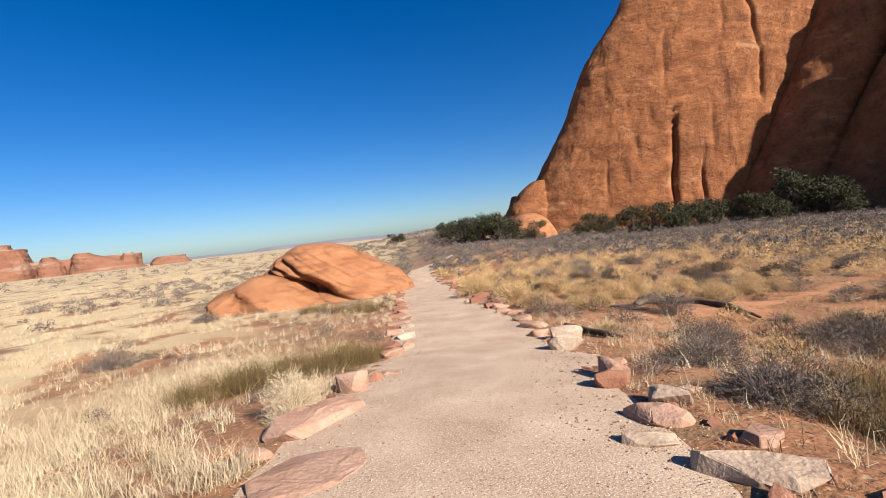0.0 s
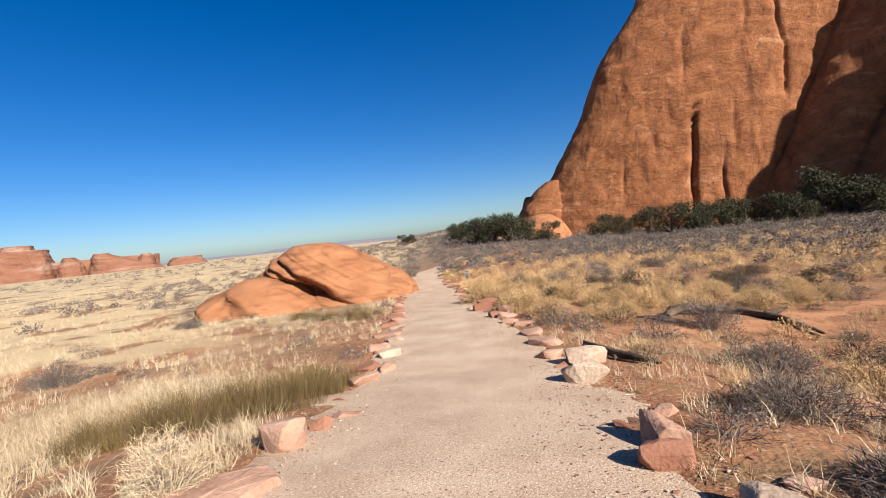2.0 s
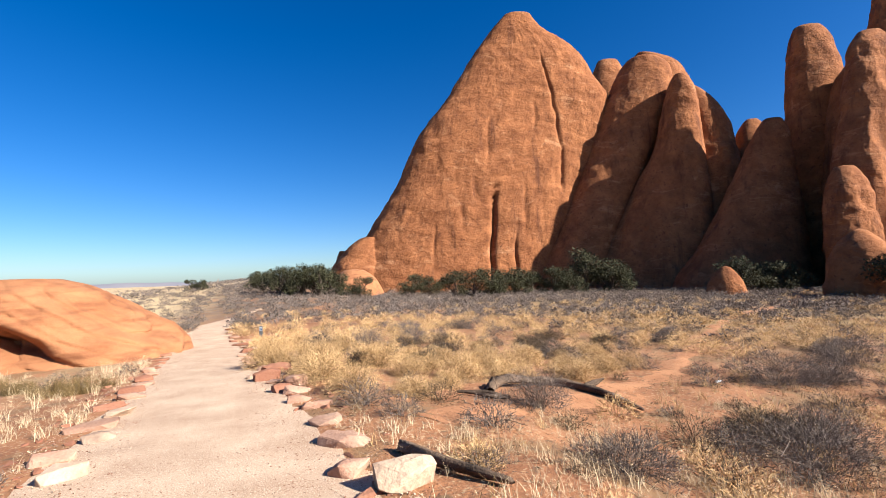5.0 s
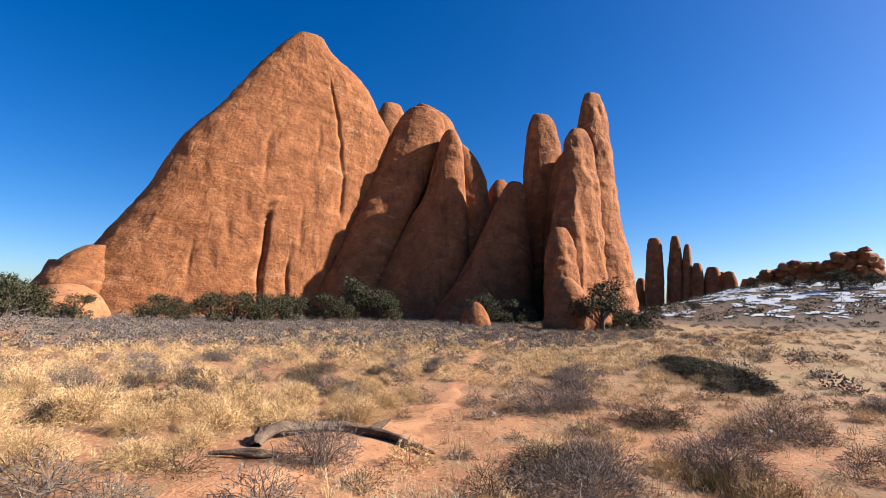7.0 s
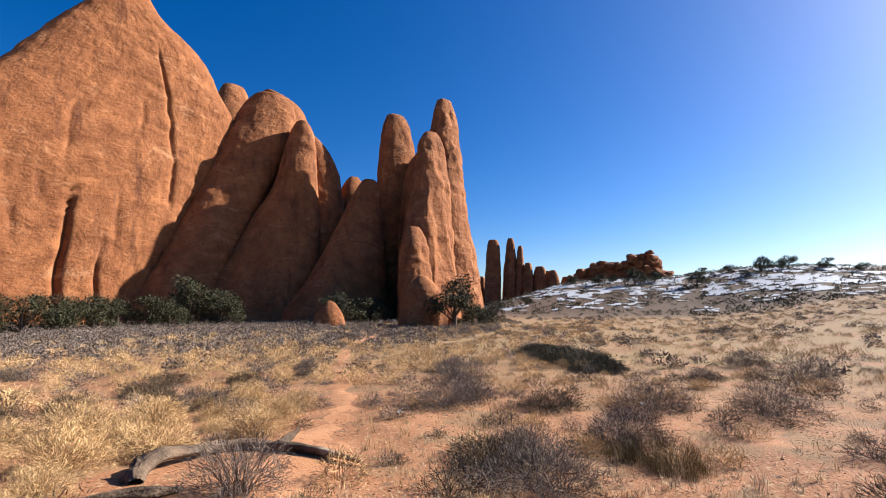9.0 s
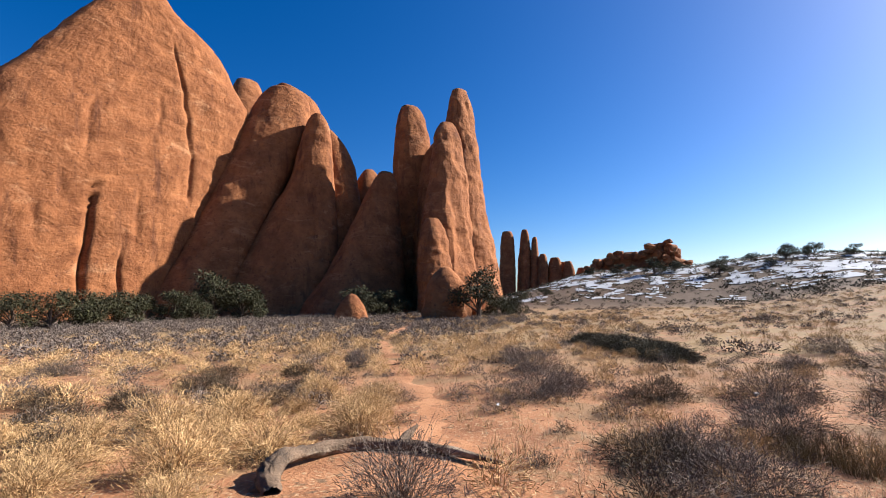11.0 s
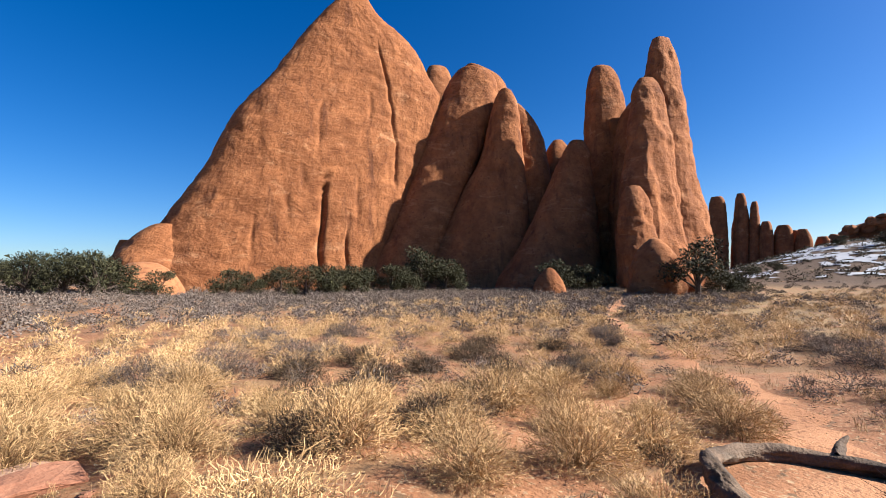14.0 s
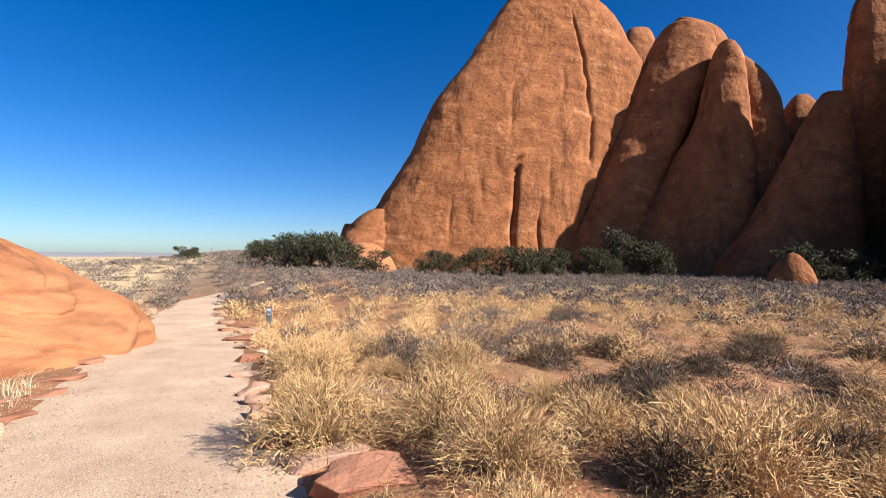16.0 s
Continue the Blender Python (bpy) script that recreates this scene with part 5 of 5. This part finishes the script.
# the side track of trodden sand
_fx = np.arange(2.7, 60, 0.25)
_fy = np.interp(_fx, *FOOTPATH) + 0.2 * vnoise(np.stack([_fx * 0.5, 0 * _fx, 0 * _fx], -1), 66)
_fw = 0.5 + 0.9 * bump(_fx, 0 * _fx, 6.0, 0, 1.9, 1) + 0.12 * vnoise(np.stack([_fx * 1.3, 0 * _fx, 0 * _fx], -1), 67) + 0.3 * sstep(20, 45, _fx)
_u2 = np.linspace(-1.25, 1.25, 17)
_dy, _dx = np.gradient(_fy), np.gradient(_fx)
_dl = np.hypot(_dx, _dy)
_px = _fx[:, None] - (_dy / _dl * _fw)[:, None] * _u2
_py = _fy[:, None] + (_dx / _dl * _fw)[:, None] * _u2
_pz = land(_px, _py) + 0.02 - 0.055 * np.abs(_u2) ** 2 + 0.02 * fbm(np.stack([_px, _py, 0 * _px], -1).reshape(-1, 3) * 1.7, 68, 3).reshape(_px.shape)
tagged(put_mesh("footpath", mesh_of("footpath", np.stack([_px, _py, _pz], -1).reshape(-1, 3), grid_faces(*_px.shape), True), PATH_SAND),
       "narrow trodden track of bare red sand", "path", kind="structure")

def strip(count, y0, y1, over):
    """Places on the trail, thickest along its edges."""
    y = rng.uniform(y0, y1, count)
    l, r = np.interp(y, *LEFT_EDGE) - over, np.interp(y, *RIGHT_EDGE) + over
    u = rng.beta(0.55, 0.55, count)
    return np.stack([l + (r - l) * u, y], -1)


_p = strip(5000, 1.5, 24, 0.6)
strew("pebbles", PEBBLES, _p, rng.uniform(0.006, 0.016, len(_p)), RED_ROCK, "loose red pebbles on the gravel trail", "pebbles", -0.012)
_p = strip(9000, 1.5, 22, 0.5)
strew("pebbles", PEBBLES, _p, rng.uniform(0.005, 0.012, len(_p)) * rng.choice([1, 1, 1, 1.7], len(_p)), PALE_ROCK, "loose pinkish pebbles on the gravel trail", "pebbles", -0.012)
_p = strip(500, 2, 36, 0.8)
_p = _p[np.abs(across(_p[:, 0], _p[:, 1])) > 0.02]
strew("rubble", PEBBLES, _p, rng.uniform(0.04, 0.14, len(_p)), RED_ROCK, "small broken red stones along the trail edge", "stones", 0.0)


def broom(seed, radius, height):
    """Vertices and triangles of a close stand of upright thin stems."""
    r = np.random.default_rng(seed)
    V, F, at = [], [], 0
    for k in range(34):
        v, f = tuft(seed * 40 + k, 75, height * r.uniform(0.7, 1.1), 0.4, 0.0045, 0.3)
        a, d = r.uniform(0, 2 * math.pi), radius * math.sqrt(r.uniform(0, 0.8))
        V.append(v * (1 - 0.35 * (d / radius) ** 2) + (math.cos(a) * d, math.sin(a) * d, 0))
        F.append(f + at)
        at += len(v)
    return np.concatenate(V), np.concatenate(F)


def shrub(name, x, y, radius, height, material, label, seed, stems=130, width=0.004, group="shrubs"):
    ob = tagged(new(name), label, "shrub", group)
    if name == "olive_brush":
        pieces = (("stem_tangle", broom(seed, radius, height)), ("crown", mound(seed, 500, radius, height * 0.8, 0.1, 0.0016)))
    elif name == "tumbleweed":
        pieces = (("stem_tangle", wiry(seed, 90, 0, radius, height, 0.0016, 0.05)), ("crown", wiry(seed, 30, 3200, radius, height, 0.0014, 0.045, 0.0)))
    else:
        pieces = (("stem_tangle", wiry(seed, stems, 0, radius, height, width * 0.8, 0.1)), ("crown", wiry(seed + 400, 60, int(stems * 16 * min(1.0, radius)), radius * 0.96, height * 0.95, width * 1.15, 0.05, 0.2)))
    for piece, (v, f) in pieces:
        put_mesh(piece, mesh_of(piece, v, f), material, ob)
    ob.matrix_world = pose(x, y, float(land(np.array([x]), np.array([y]))[0]) - 0.03)
    return ob


GREY_LABEL, OLIVE_LABEL = "leafless grey shrub rounded like a dome on sand", "dense olive-brown brush beside the trail"
for _n, (_x0, _y0, _r, _h) in enumerate(((4.95, 11.45, 0.62, 0.72), (4.35, 8.6, 0.7, 0.45), (16.2, 19.9, 0.6, 0.6), (15.6, 12.8, 0.95, 0.75), (17.5, 14.1, 0.8, 0.6), (11.4, 11.7, 0.95, 0.75), (12.5, 11.4, 0.7, 0.6),
                                       (18.7, 5.6, 0.6, 0.4), (23.0, 3.7, 0.9, 0.7), (19.3, 2.8, 1.2, 0.9), (13.4, 4.7, 1.1, 0.8), (13.1, 7.1, 1.1, 0.8), (10.1, 7.6, 0.95, 0.7), (7.2, 8.5, 1.0, 0.6), (8.3, 9.0, 0.8, 0.55),
                                       (-9.0, 11.2, 0.6, 0.5), (-13.8, 24.6, 1.4, 1.0), (-11.0, 19.0, 0.6, 0.4), (2.6, 4.2, 0.5, 0.35), (3.0, 6.0, 0.6, 0.4), (9.2, 17.5, 0.8, 0.6), (-2.0, 40.5, 0.9, 0.8), (-1.2, 35.0, 1.0, 0.8), (4.0, 23.0, 0.9, 0.8), (2.2, 22.0, 0.8, 0.65))):
    shrub("sagebrush", _x0, _y0, _r, _h, GREY_TWIG, GREY_LABEL, 200 + _n, 210, 0.0028, "shrubs")
for _n, (_x0, _y0, _r, _h) in enumerate(((6.1, 20.0, 0.75, 0.55), (4.3, 16.2, 0.5, 0.45), (8.0, 20.6, 0.6, 0.45), (10.0, 19.9, 0.55, 0.5), (6.9, 17.7, 0.6, 0.4), (3.7, 18.4, 0.6, 0.5), (10.5, 21.4, 0.8, 0.5), (7.3, 22.5, 0.7, 0.5), (9.0, 18.6, 0.6, 0.4),
                                       (2.7, 16.3, 0.45, 0.4), (12.0, 22.4, 0.8, 0.55), (5.2, 21.7, 0.7, 0.5), (5.0, 18.7, 0.55, 0.4), (11.4, 18.2, 0.6, 0.4), (13.8, 20.7, 0.7, 0.45), (7.7, 9.4, 0.8, 0.5), (12.5, 9.4, 0.8, 0.5))):
    shrub("dry_brush", _x0, _y0, _r, _h, BROWN_BRUSH, "brittle dark brown brush among golden grass", 220 + _n, 190, 0.0034, "shrubs")
for _n, (_x0, _y0, _r, _h) in enumerate(((6.1, 23.7, 0.9, 0.7), (7.4, 24.2, 0.6, 0.5), (7.2, 28.6, 0.9, 0.6), (10.1, 28.2, 0.8, 0.6), (17.95, 21.2, 0.6, 0.55))):
    shrub("sagebrush", _x0, _y0, _r, _h, SCRUB, "pale silver-grey leafless shrub in the basin", 270 + _n, 190, 0.0036, "shrubs")
for _n, (_x0, _y0, _r, _h) in enumerate(((-4.1, 6.9, 0.75, 0.55), (-3.3, 7.2, 0.85, 0.62), (-2.5, 7.5, 0.85, 0.68), (-2.1, 8.1, 0.6, 0.6), (-3.7, 17.0, 0.9, 0.6), (-5.2, 17.9, 0.7, 0.5), (-6.6, 19.5, 0.8, 0.5),
                                       (3.2, 3.6, 0.75, 0.55), (3.9, 4.6, 0.8, 0.6), (9.3, 7.2, 1.0, 0.6))):
    shrub("olive_brush", _x0, _y0, _r, _h, OLIVE_TWIG, OLIVE_LABEL, 240 + _n, 240, 0.0028, "shrubs")
for _n, (_x0, _y0, _r, _h) in enumerate(((20.0, 9.0, 1.2, 0.4), (20.9, 9.6, 1.3, 0.5), (21.9, 10.2, 1.4, 0.6), (22.9, 10.9, 1.4, 0.6), (24.0, 11.6, 1.3, 0.55), (25.2, 12.6, 1.0, 0.5))):
    shrub("dark_brush", _x0, _y0, _r, _h, DARK_BRUSH, "dark brown low thicket in open grass", 260 + _n, 420, 0.007, "thicket")
shrub("tumbleweed", -1.94, 4.76, 0.28, 0.50, PALE_STRAW, "pale wiry tumbleweed ball by the trail", 280, 260, 0.0025, "shrubs")


# ---- junipers ----
def juniper_shape(seed, height, spread, leaves, bare_stem=0.12):
    r = np.random.default_rng(seed)

    def limb(a, b, ra, rb, name="limb"):
        bm = bmesh.new()
        d = Vector(b) - Vector(a)
        m = Matrix.Translation((Vector(a) + Vector(b)) / 2) @ d.to_track_quat("Z", "Y").to_matrix().to_4x4()
        bmesh.ops.create_cone(bm, cap_ends=True, segments=7, radius1=ra, radius2=rb, depth=d.length * 1.04, matrix=m)
        me = bpy.data.meshes.new(name)
        bm.to_mesh(me)
        bm.free()
        me.materials.append(BARK)
        wood.append((name, me))

    wood = []
    top = Vector((r.normal(0, 0.08) * height, r.normal(0, 0.08) * height, height * 0.7))
    knee = top * 0.45 + Vector((r.normal(0, 0.06) * height, r.normal(0, 0.06) * height, 0))
    limb((0, 0, -0.3), knee, 0.055 * height, 0.04 * height, "trunk")
    limb(knee, top, 0.04 * height, 0.012 * height)
    centres = [(top, 0.26 * height)]
    for k in range(11):
        a = k * 2.4 + r.uniform(-0.4, 0.4)
        h = height * r.uniform(bare_stem, 0.78)
        reach = spread * r.uniform(0.45, 0.95) * (1.15 - 0.75 * h / height)
        tip = Vector((math.cos(a) * reach, math.sin(a) * reach, h + r.uniform(0.02, 0.12) * height))
        limb(knee * min(1, h / height * 1.2), tip, 0.018 * height, 0.006 * height)
        centres.append((tip, height * r.uniform(0.15, 0.26)))
    V = []
    for c, rad in centres:
        n = int(leaves * (rad / (0.2 * height)) ** 2 / len(centres))
        d = r.normal(size=(n, 3))
        d /= np.linalg.norm(d, axis=1)[:, None]
        p = np.array(c) + d * rad * r.uniform(0.45, 1.1, (n, 1)) * (1, 1, 0.8)
        t1, t2 = r.normal(size=(n, 3)), r.normal(size=(n, 3))
        w = 0.025 * height * r.uniform(0.5, 1.2, (n, 1))
        V.append(np.stack([p - t1 * w * 0.5, p + t1 * w * 0.5, p + t2 * w + d * w * 0.6], 1))
    V = np.concatenate(V).reshape(-1, 3)
    V[:, 2] = np.maximum(V[:, 2], bare_stem * height * 0.3)
    crown = mesh_of("crown", V, np.arange(len(V)).reshape(-1, 3))
    crown.materials.append(NEEDLE)
    return [*wood, ("crown", crown)]


JUNIPERS = [juniper_shape(300 + k, 1.0, 0.66, 4500) for k in range(4)] + [juniper_shape(310, 1.0, 0.5, 3600, 0.3)]


def juniper(x, y, height, kind, label="bushy dark green juniper on sandy ground"):
    tree = tagged(new("juniper"), label, "tree", "junipers")
    for piece, me in JUNIPERS[kind]:
        put_mesh(piece, me, None, tree)
    tree.matrix_world = pose(x, y, float(ground(x, y)) - 0.02 * height, 0, 0, (x * 47 + y * 91) % 360) @ Matrix.Diagonal((height, height, height, 1))


AT_CLIFF = "bushy dark green juniper at the foot of the cliff"
for _x0, _y0, _h, _k in ((22.0, 80, 4.2, 0), (25.0, 80, 3.9, 1), (29.5, 81, 5.0, 2), (30.0, 72, 4.8, 3), (32.5, 71.5, 5.0, 0), (35.0, 72.5, 4.7, 1), (38.5, 74, 5.2, 2), (41.5, 74.5, 4.9, 3), (46.0, 73.5, 5.2, 0), (48.5, 72.5, 4.8, 1),
                        (54.5, 76, 8.2, 4), (57.5, 74.5, 7.0, 2), (60.0, 73, 5.2, 3), (70, 57, 6.4, 1), (73.5, 56, 5.2, 0), (76.5, 55, 5.0, 2), (11.4, 69, 3.4, 0), (68.8, 32.2, 4.0, 3), (72, 32.0, 3.8, 1), (75.5, 31, 4.3, 0)):
    juniper(_x0, _y0, _h, _k, AT_CLIFF)
juniper(63.6, 33.2, 7.6, 4, "tall open juniper with a bare trunk before the pillars")
for _x0, _y0, _h, _k in ((1.0, 62, 3.8, 0), (3.0, 63, 4.2, 1), (5.0, 62, 4.4, 2), (6.8, 64, 4.0, 3), (-1.2, 66, 3.0, 2), (-11.8, 83, 2.1, 0), (-10.3, 82, 1.9, 1), (-3.0, 90, 2.6, 2), (-1.0, 91, 2.7, 3), (-33, 92, 3.2, 1), (1.5, 92, 2.6, 0)):
    juniper(_x0, _y0, _h, _k, "low dark juniper on the rising plain")
for _az, _d, _h, _k in ((84.5, 170, 6, 0), (88.5, 168, 8.5, 1), (90.5, 172, 6, 2), (95, 178, 4.5, 0), (97.5, 176, 4.5, 3), (100.5, 172, 7, 1), (102.5, 176, 6.5, 2), (105.5, 175, 5, 0), (94.5, 158, 6.5, 2), (99, 160, 4, 3), (86, 178, 4, 1), (108, 168, 4, 2), (81.5, 176, 4.5, 0), (76, 140, 4, 2), (112, 170, 5, 1)):
    juniper(_d * math.sin(radians(_az)), 6 + _d * math.cos(radians(_az)), _h * 0.75, _k, "dark juniper on the snow-patched hill")


# ---- dead wood ----
def dead_branch(name, spots, radii, parent, seed, label=""):
    """A twisted, furrowed branch along the spots."""
    p, rr = [Vector(q) for q in spots], list(radii)
    n, around = 14, 24
    pts, rad = [], []
    for k in range(len(p) - 1):
        a, b, c, d = p[max(k - 1, 0)], p[k], p[k + 1], p[min(k + 2, len(p) - 1)]
        for j in range(n):
            t = j / n
            pts.append(0.5 * ((2 * b) + (c - a) * t + (2 * a - 5 * b + 4 * c - d) * t * t + (3 * b - a - 3 * c + d) * t ** 3))
            rad.append(rr[k] + (rr[k + 1] - rr[k]) * t)
    pts.append(p[-1])
    rad.append(rr[-1] * 0.4)
    V = []
    for k, q in enumerate(pts):
        way = (pts[min(k + 1, len(pts) - 1)] - pts[max(k - 1, 0)]).normalized()
        s = way.cross(Vector((0.1, 0.2, 1))).normalized()
        t = s.cross(way)
        for j in range(around):
            a = 2 * math.pi * j / around + 0.05 * k
            rough = 0.95 + 0.2 * math.sin(2 * a + 0.07 * k + seed) + 0.2 * abs(math.sin(5 * a + 0.05 * k + seed)) - 0.45 * abs(noise.noise(Vector((j * 0.8, k * 0.07, seed)))) + 0.25 * noise.noise(Vector((math.cos(a) * 1.2, math.sin(a) * 1.2, k * 0.16 + seed)))
            V.append(q + (s * math.cos(a) + t * math.sin(a)) * rad[k] * rough)
    F = [grid_faces(len(pts), around, True)]
    return put_mesh(name, mesh_of(name, [tuple(v) for v in V], F, True), DEADWOOD, parent, label)


log = tagged(new("fallen_log"), "twisted weathered dead juniper log lying on sand", "log")
_g = lambda x, y, up: (x, y, float(ground(x, y)) + up)
dead_branch("trunk", [_g(4.62, 12.72, 0.02), _g(4.85, 12.98, 0.12), _g(5.3, 13.22, 0.2), _g(5.85, 13.3, 0.16), _g(6.4, 13.05, 0.15), _g(6.75, 12.45, 0.13), _g(6.92, 11.8, 0.1), _g(6.93, 11.1, 0.04)], (0.075, 0.1, 0.082, 0.07, 0.085, 0.085, 0.065, 0.025), log, 1)
dead_branch("side_branch", [_g(3.85, 12.5, 0.03), _g(4.1, 12.3, 0.06), _g(4.35, 12.05, 0.07), _g(4.7, 12.0, 0.04)], (0.025, 0.045, 0.055, 0.03), log, 2, "thin dark branch lying by the root end")
dead_branch("stub", [_g(6.72, 12.5, 0.16), _g(7.0, 12.5, 0.26), _g(7.15, 12.46, 0.34)], (0.075, 0.045, 0.015), log, 4, "short broken stub")
dead_branch("root_knot", [_g(4.9, 13.05, 0.16), _g(4.75, 12.95, 0.06), _g(4.62, 13.0, -0.02)], (0.1, 0.09, 0.05), log, 6, "split root end")
stick = tagged(new("dead_branch"), "dark weathered branch behind the edge stones", "branch")
dead_branch("limb", [_g(1.95, 9.3, 0.06), _g(2.2, 8.6, 0.07), _g(2.6, 7.9, 0.05)], (0.05, 0.06, 0.03), stick, 5)

# ---- trail marker ----
def box(name, size, at, material, parent, bevel=0.0, label=""):
    bm = bmesh.new()
    bmesh.ops.create_cube(bm, size=1, matrix=Matrix.Translation(at) @ Matrix.Diagonal((*size, 1)))
    if bevel:
        bmesh.ops.bevel(bm, geom=list(bm.edges), offset=bevel, segments=2, affect="EDGES")
    return part(name, bm, material, parent, label)


marker = tagged(new("trail_marker"), "short grey trail post with a small arrow sign", "sign post")
box("post", (0.16, 0.1, 0.9), (0, 0, 0.25), POST, marker, 0.012)
plate = box("sign_plate", (0.14, 0.006, 0.2), (0, -0.055, 0.55), WHITE, marker, 0.002, "white square sign")
box("sign_panel", (0.115, 0.004, 0.11), (0, -0.0615, 0.53), BLUE, plate, 0, "blue panel")
bm = bmesh.new()
for _c in (((-0.04, -0.03), (0.025, 0.035), 0.012),):
    (_ax, _az2), (_bx, _bz), _w = _c
    _vs = [bm.verts.new((x, -0.0655, z + 0.53)) for x, z in ((_ax - _w / 2, _az2 + _w / 2), (_ax + _w / 2, _az2 - _w / 2), (_bx + _w / 2, _bz - _w / 2), (_bx - _w / 2, _bz + _w / 2))]
    bm.faces.new(_vs)
    _vs = [bm.verts.new((x, -0.0655, z + 0.53)) for x, z in ((0.0, 0.04), (0.035, 0.005), (0.042, 0.046))]
    bm.faces.new(_vs)
part("arrow", bm, WHITE, plate, "white arrow")
marker.matrix_world = pose(-0.2, 29.7, float(ground(-0.2, 29.7)), 0, 0, -8)

# ---- snow ----
_sx, _sy = np.meshgrid(np.arange(112, 215, 0.8), np.arange(-95, 70, 0.8))
_q = np.stack([_sx * 0.22, _sy * 0.2, 0 * _sx], -1).reshape(-1, 3)
_lie = fbm(_q, 91, 5, 0.75).reshape(_sx.shape) + 0.75 * sstep(-0.5, 5.0, land(_sx, _sy)) - 0.35
_sz = land(_sx, _sy) + 0.08 + 0.12 * np.clip(_lie, -0.5, 0.6)
_f = grid_faces(*_sx.shape)
_ok = (_lie.ravel()[_f] > 0.08).all(1) & (land(_sx, _sy).ravel()[_f].min(1) > -1.6)
tagged(put_mesh("snow", mesh_of("snow", np.stack([_sx, _sy, _sz + 0.06], -1).reshape(-1, 3), _f[_ok], True), SNOW), "old snow lying in patches on the hill", "snow", kind="stuff")
for _x0, _y0, _a in ((10.14, 12.27, 0.22), (13.6, 7.4, 0.25)):
    _ob = put_mesh("snow_patch", stone_mesh(int(_x0 * 10), (_a, _a * 0.5, 0.06), flat=0.3), SNOW)
    tagged(_ob, "small leftover patch of white snow", "snow", "snow remnants")
    _ob.matrix_world = pose(_x0, _y0, float(land(np.array([_x0]), np.array([_y0]))[0]))

# ---- far hills ----
_a = np.radians(np.arange(-75, 140, 0.5))
_hx, _hy = np.sin(_a) * 3000, np.cos(_a) * 3000
_hh = 12 + 9 * fbm(np.stack([_a * 9, 0 * _a, 0 * _a], -1), 77, 4) + 4 * sstep(radians(-40), radians(-10), _a)
_rows = [np.stack([_hx * k, _hy * k, h * np.ones_like(_a)], -1) for k, h in ((0.94, -20), (0.97, 0))] + [np.stack([_hx, _hy, _hh], -1), np.stack([_hx * 1.05, _hy * 1.05, _hh * 0.7], -1), np.stack([_hx * 1.1, _hy * 1.1, -20 + 0 * _hh], -1)]
tagged(put_mesh("backdrop", mesh_of("backdrop", np.concatenate(_rows), grid_faces(5, len(_a)), True), FAR_HILL), "low brown hills on the horizon with haze tinted in blue", "hills", kind="structure")
